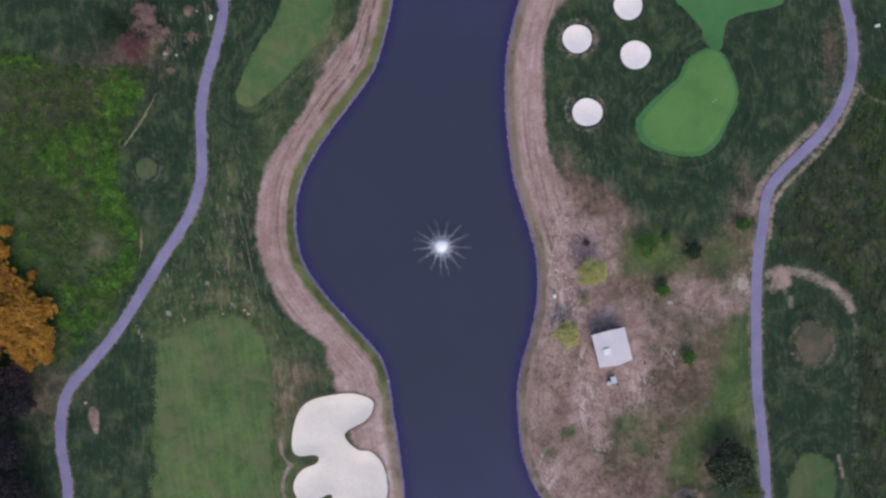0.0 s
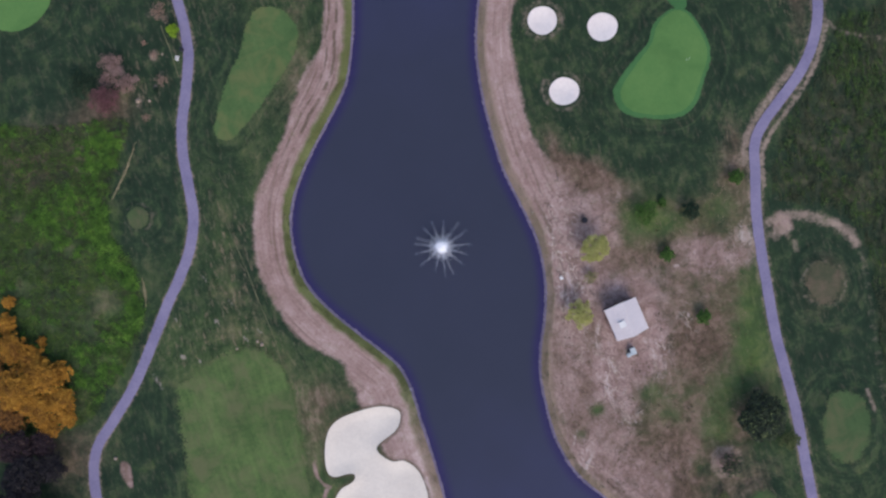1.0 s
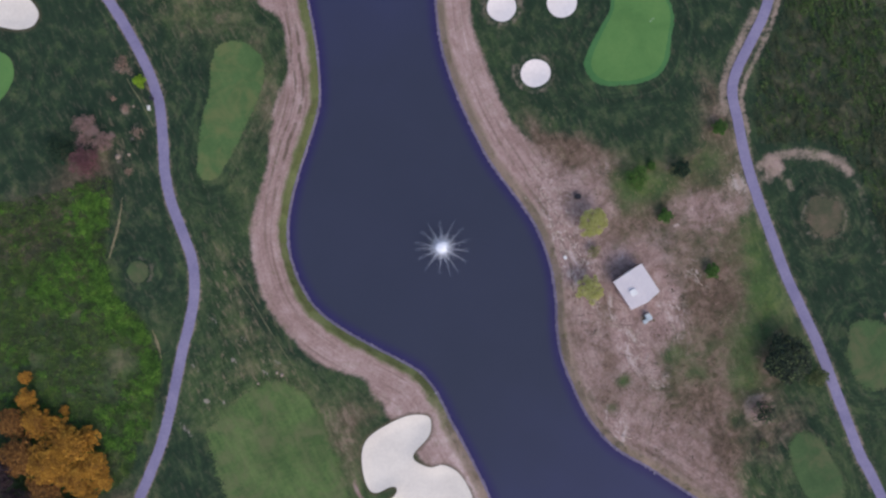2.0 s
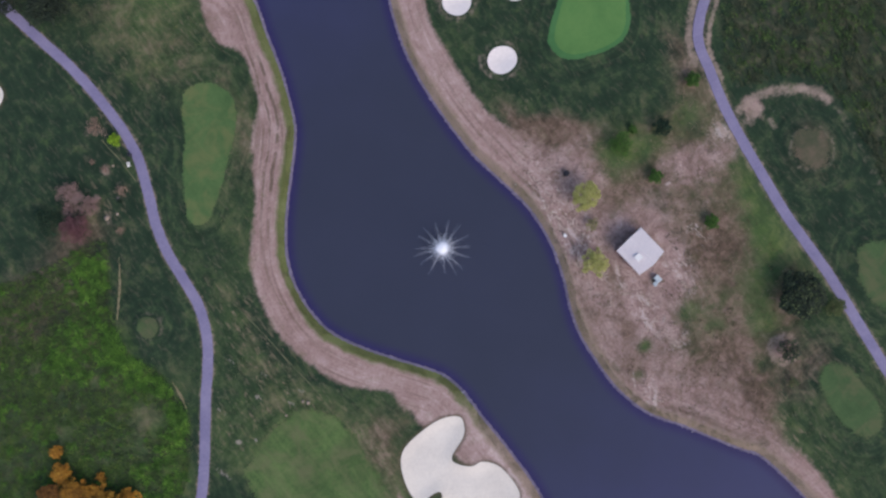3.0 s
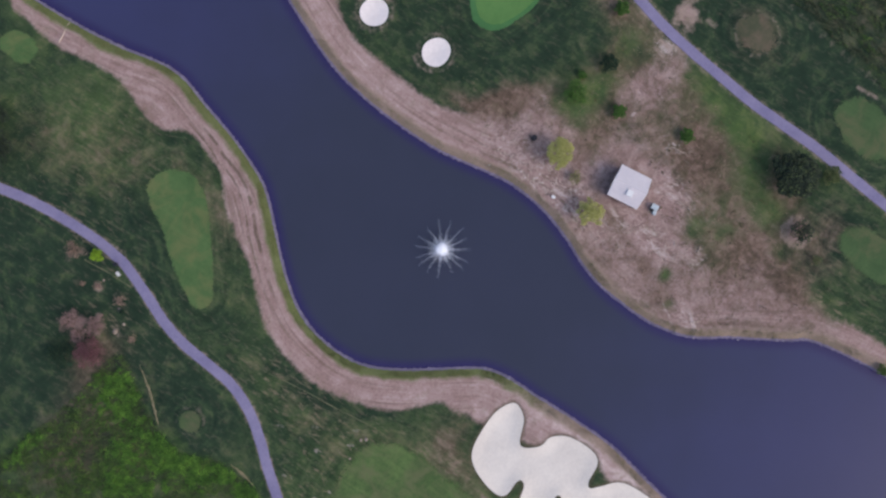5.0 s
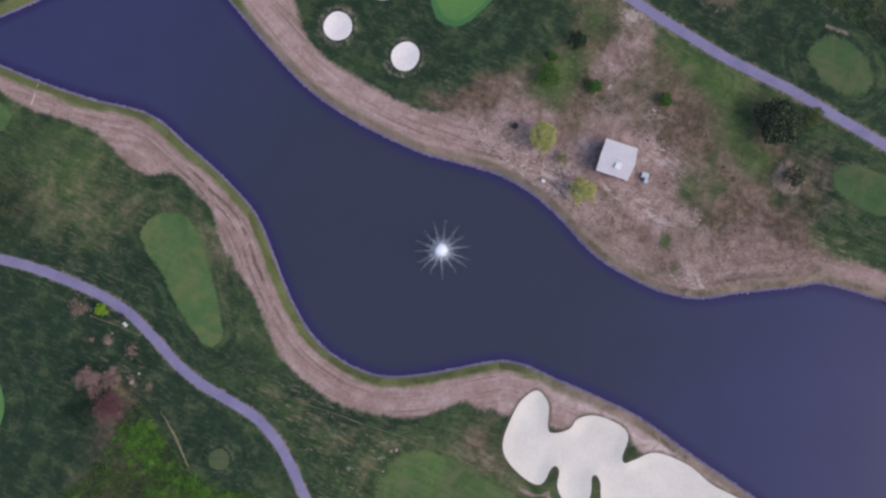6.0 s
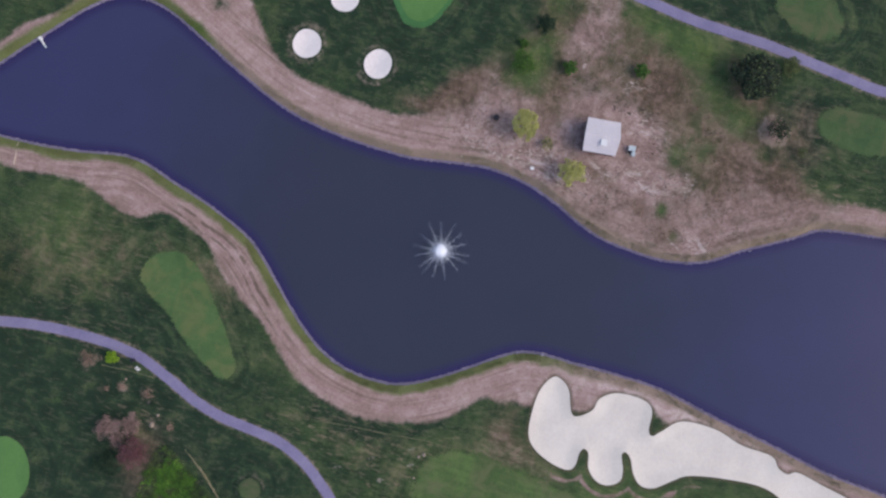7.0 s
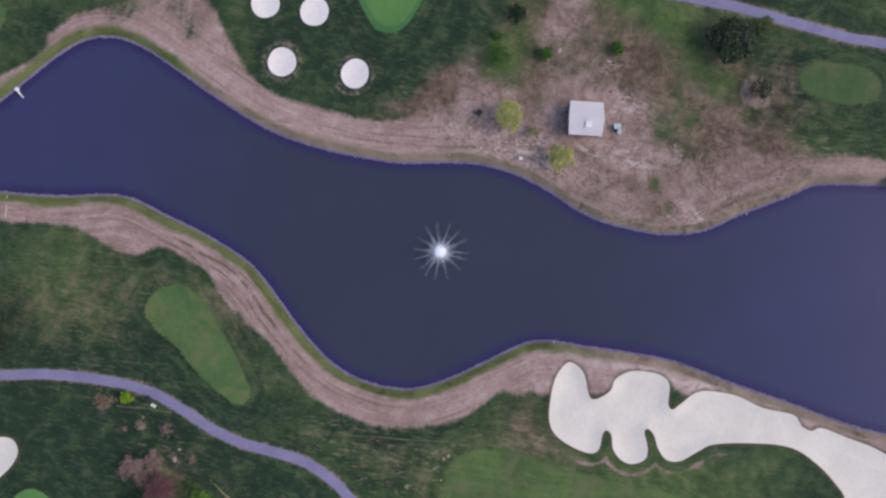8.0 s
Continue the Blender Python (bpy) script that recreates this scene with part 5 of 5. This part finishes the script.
for i, (px, py, r) in enumerate([(-55.6, 63.7, 2.6), (-58.3, 54.5, 1.3), (-57.4, 48.3, 1.8), (-60.2, 57.6, 0.8), (-62.2, 40.4, 1.2), (-54.9, 65.6, 1.2)]):
    plant("bare_shrub", px, py, r * 1.1, r * 0.6, 0.16, MAT_DRY_TWIG, "low tan leafless shrub in rough grass", "shrub", int(110 * r * r) + 90, 24, 0.2, "leafless shrubs by the path", 130 + i, ragged=0.6, lobe=(0.12, 0.26))
plant("bush", -59.0, 46.4, 0.9, 0.8, 0.2, MAT_BUSH_DARK, "low blackish bush between pale boulders", "bush", 260, 10, 0.15, seed=140)
for i, (px, py, r, mat) in enumerate([(-93.5, -14.5, 5.4, MAT_ORANGE), (-90.6, -20.6, 4.2, MAT_ORANGE), (-99.5, -7, 4.6, MAT_ORANGE), (-99.5, -16.5, 6.4, MAT_ORANGE),
                                      (-99.6, 3.6, 2.0, MAT_ORANGE), (-93.8, -6.6, 1.5, MAT_ORANGE), (-106, -13, 6, MAT_RUST), (-95.5, -21.5, 5, MAT_ORANGE),
                                      (-100.6, -1.4, 3.2, MAT_ORANGE), (-90.2, -14, 3.2, MAT_ORANGE), (-96, -10.5, 4, MAT_ORANGE), (-90.6, -24.6, 3.0, MAT_ORANGE), (-95, -26.4, 3.4, MAT_ORANGE), (-103, -22, 5, MAT_RUST), (-105, -5, 4.4, MAT_RUST)]):
    plant("autumn_tree", px, py, r, r * 0.85, 0.34, mat, "ochre-orange autumn tree with ragged crown" if mat is MAT_ORANGE else "rust-brown autumn tree with ragged crown", "tree",
          int(230 * r * r), 30 + int(22 * r), 0.25, "autumn trees in the scrub", 60 + i, ragged=0.55, lobe=(0.07, 0.2), flat=0.9)
for i, (px, py, r) in enumerate([(-112, -15, 6), (-110, -25, 6), (-102, -29.5, 5), (-96.5, -29.5, 3.6)]):
    plant("plum_tree", px, py, r, r, 0.36, MAT_PLUM, "dusky plum-brown tree beside orange ones", "tree", int(150 * r * r), 34, 0.25, "plum trees at the edge", 110 + i)
for i, (px, py, r) in enumerate([(-101, -36, 5.5), (-95, -35, 4), (-104, -42, 6.5), (-96.5, -55, 6), (-105, -55, 6.5), (-97.5, -46, 5.5), (-93.5, -60, 5), (-50, 92, 5.5), (-58, 99, 5), (-44, 98, 4.5)]):
    plant("dark_tree", px, py, r, r * 1.1, 0.36, MAT_SHADE if px < -90 else MAT_DARK_TREE, "blackish purple tree at the course's edge" if px < -90 else "dense dark green tree at the course's edge", "tree", int(170 * r * r), 34, 0.25, "dark trees at the edge", 80 + i)


# ---- thickets, weeds and grass ----
LIME_SPOTS = [(-73.7, 34, 5, 6, 0, 1.1), (-87.4, 22, 6, 6, 0, 0.9), (-77, 22, 3, 6, 0, 0.9), (-76, 13, 5, 7, 0, 0.9), (-73, 6, 3.5, 6, 0, 0.8), (-74.5, -5, 6, 3.5, 0, 1.0),
              (-82, -15, 5, 6, 0, 0.8), (-99, 45, 5, 5, 0, 0.5), (-106, 20, 5, 10, 0, 0.2), (-78.2, 0.3, 4, 4.2, 0, -1.6), (-95, 34, 14, 7, 0, -0.5), (-92, 8, 6, 6, 0, -0.3), (-72, 0, 2, 5, 0, 0.7)]


def field(p, scale, shift):
    """Smooth random values from 0 to 1 over the plan."""
    return np.array([noise.fractal(Vector((a / scale + shift, b / scale, shift)), 0.8, 2.0, 4) for a, b in p]) * 0.5 + 0.5


rng = np.random.RandomState(21)
p = scatter(rng, 25000, (-122, -30), (-66, 47), lambda q: inside_distance(q, SCRUB_EDGE) > 0)
lime = patches(p, LIME_SPOTS) + 1.6 * (field(p, 4, 3.1) - 0.5) + 1.5 * (field(p, 1.6, 6.2) - 0.5) + rng.uniform(-0.2, 0.2, len(p))
clumps("lime_weeds", p[lime > 0.58], 0.8, 0.8, 18, 0.24, MAT_LIME, "mass of lime-green leafy weeds and saplings", "weeds", 22)
rest = p[lime <= 0.58]
rest = rest[patches(rest, [(-78.2, 0.3, 4, 4.2, 0, 0.8)]) + rng.uniform(-0.25, 0.25, len(rest)) < 0.4]
pick = field(rest, 4, 7.7) + rng.uniform(-0.25, 0.25, len(rest))
clumps("olive_weeds", rest[pick > 0.44], 0.5, 0.65, 11, 0.24, MAT_OLIVE, "mass of dull olive weeds and brambles", "weeds", 23)
clumps("dark_weeds", rest[(pick < 0.44) & (pick > 0.3)], 0.6, 0.65, 10, 0.24, MAT_DEEP, "mass of dark green low brambles", "weeds", 24)

p = scatter(rng, 11000, (76, -70), (122, 40), lambda q: inside_distance(q, WOOD) > 0)
pick = field(p, 6, 1.7) + rng.uniform(-0.3, 0.3, len(p))
clumps("dark_undergrowth", p[pick < 0.52], 0.6, 0.7, 13, 0.25, MAT_DEEP, "mass of dark tangled undergrowth", "undergrowth", 25, (0.6, 1.7))
clumps("olive_undergrowth", p[pick > 0.66], 0.7, 0.5, 11, 0.22, MAT_OLIVE, "scattered olive shoots in dark undergrowth", "undergrowth", 26, (0.5, 2.0))

shoots = patches(p, [(100, 28, 7, 12, 20, 0.5), (92, 4, 8, 6, 0, 0.2), (106, 8, 6, 14, 0, 0.3)]) + 0.9 * (field(p, 3, 4.4) - 0.5)
clumps("green_shoots", p[shoots > 0.22], 1.0, 0.5, 12, 0.24, MAT_SHOOT, "fresh green shoots in dark undergrowth", "undergrowth", 31, (0.5, 2.0))


# low weeds and dry stalks on the bare ground round the hut
YARD_EDGE = spline(LOT, True, 4)
yard_rng = np.random.RandomState(77)
p = scatter(yard_rng, 6500, (19, -84), (70, 14), lambda q: (inside_distance(q, YARD_EDGE) > 0) & (np.hypot(q[:, 0] - 38.6, q[:, 1] + 24) > 7.5) & (inside_distance(q, RIVER) < -3))
pick = field(p, 4, 2.2) + yard_rng.uniform(-0.08, 0.08, len(p))
clumps("yard_weeds", p[pick > 0.57], 0.28, 0.34, 7, 0.17, MAT_YARD_WEED, "low brown and olive weeds on bare soil", "weeds", 33)
clumps("dry_stalks", p[pick < 0.40], 0.22, 0.4, 6, 0.14, MAT_DRY_TWIG, "pale dry stalks scattered on bare soil", "weeds", 34)


def on_rough(q):
    """Away from water, paths and mown turf."""
    ok = inside_distance(q, RIVER) < -2.5
    for outline in (bunker_outline, nw_bunker_outline, spline(GREEN, True), spline(APPROACH, True), spline(FAIRWAY_NORTH, True),
                    spline(NW_GREEN, True), spline(TEE_EAST, True), spline(TEE_SOUTH, True), *pot_outlines):
        ok &= inside_distance(q, outline) < -0.3
    ok &= inside_distance(q, spline(FAIRWAY_SOUTH, True)) < 1.8
    for line in (spline(WEST_PATH), spline(EAST_PATH)):
        near = np.full(len(q), 1e9)
        for chunk in np.array_split(np.arange(len(q)), 20):
            near[chunk] = ((q[chunk][:, None] - line[None]) ** 2).sum(2).min(1)
        ok &= near > 2.4 ** 2
    w = inside_distance(q, np.concatenate([spline(WEST_SOIL, n=3), west[::-1]]))
    e = inside_distance(q, np.concatenate([spline(EAST_SOIL, n=3), east[::-1]]))
    return ok & (np.maximum(w, e) < 0)


p = scatter(rng, 42000, (-118, -118), (118, 118), on_rough)
lushness = patches(p, LUSH_GRASS + SHADY_GRASS)
tone = field(p, 7, 5.3) + 0.5 * lushness + rng.uniform(-0.12, 0.12, len(p))
tufts("rough_grass", p[(tone < 0.6) & (tone > 0.35)], 0.34, 4, MAT_TUFT, "rough dark green grass tufts", 27, 0.3)
tufts("pale_grass", p[tone >= 0.6], 0.36, 5, MAT_TUFT_PALE, "longer pale olive grass tufts", 28, 0.3)

# grass and stones along the water's edge
edge, stones = [], []
for bank, side in ((west, -1), (east, 1)):
    way = np.gradient(bank, axis=0)
    way /= np.linalg.norm(way, axis=1)[:, None]
    off = np.stack([-way[:, 1], way[:, 0]], 1) * side
    k = rng.uniform(0, len(bank) - 1, 5200)
    i = k.astype(int)
    base = bank[i] + (bank[np.minimum(i + 1, len(bank) - 1)] - bank[i]) * (k - i)[:, None]
    edge.append(base + off[i] * rng.uniform(0.6, 2.1, len(k))[:, None])
    k = rng.uniform(0, len(bank) - 1, 2600)
    i = k.astype(int)
    base = bank[i] + (bank[np.minimum(i + 1, len(bank) - 1)] - bank[i]) * (k - i)[:, None]
    stones.append(base + off[i] * rng.uniform(-0.1, 0.55, len(k))[:, None])
edge, stones = np.concatenate(edge), np.concatenate(stones)
edge = edge[(field(edge, 6, 9.1) + rng.uniform(-0.2, 0.2, len(edge)) > 0.42) & (inside_distance(edge, RIVER) < -0.4)]
tufts("bank_grass", edge, 0.32, 4, MAT_FRINGE_BLADES, "fringe of yellow-green grass along the water", 29, 0.2)
stones = stones[abs(stones[:, 1]) < 125]
sz = height(stones)[0]
ico = bmesh.new()
bmesh.ops.create_icosphere(ico, subdivisions=1, radius=1)
sv = np.array([tuple(v.co) for v in ico.verts])
sf = np.array([[v.index for v in f.verts] for f in ico.faces])
ico.free()
k = len(stones)
shape = sv[None] * rng.uniform(0.75, 1.25, (k, len(sv), 1)) * np.array([1, 1, 0.55]) * rng.uniform(0.07, 0.19, (k, 1, 1))
verts = (shape + np.column_stack([stones, sz + 0.03])[:, None, :]).reshape(-1, 3)
faces = (np.arange(k)[:, None, None] * len(sv) + sf[None]).reshape(-1, 3)
tagged(new("bank_stones", fast_mesh("bank_stones", verts, faces, MAT_RIPRAP)), "grey-lavender stones edging the pond", "stones", kind="stuff")
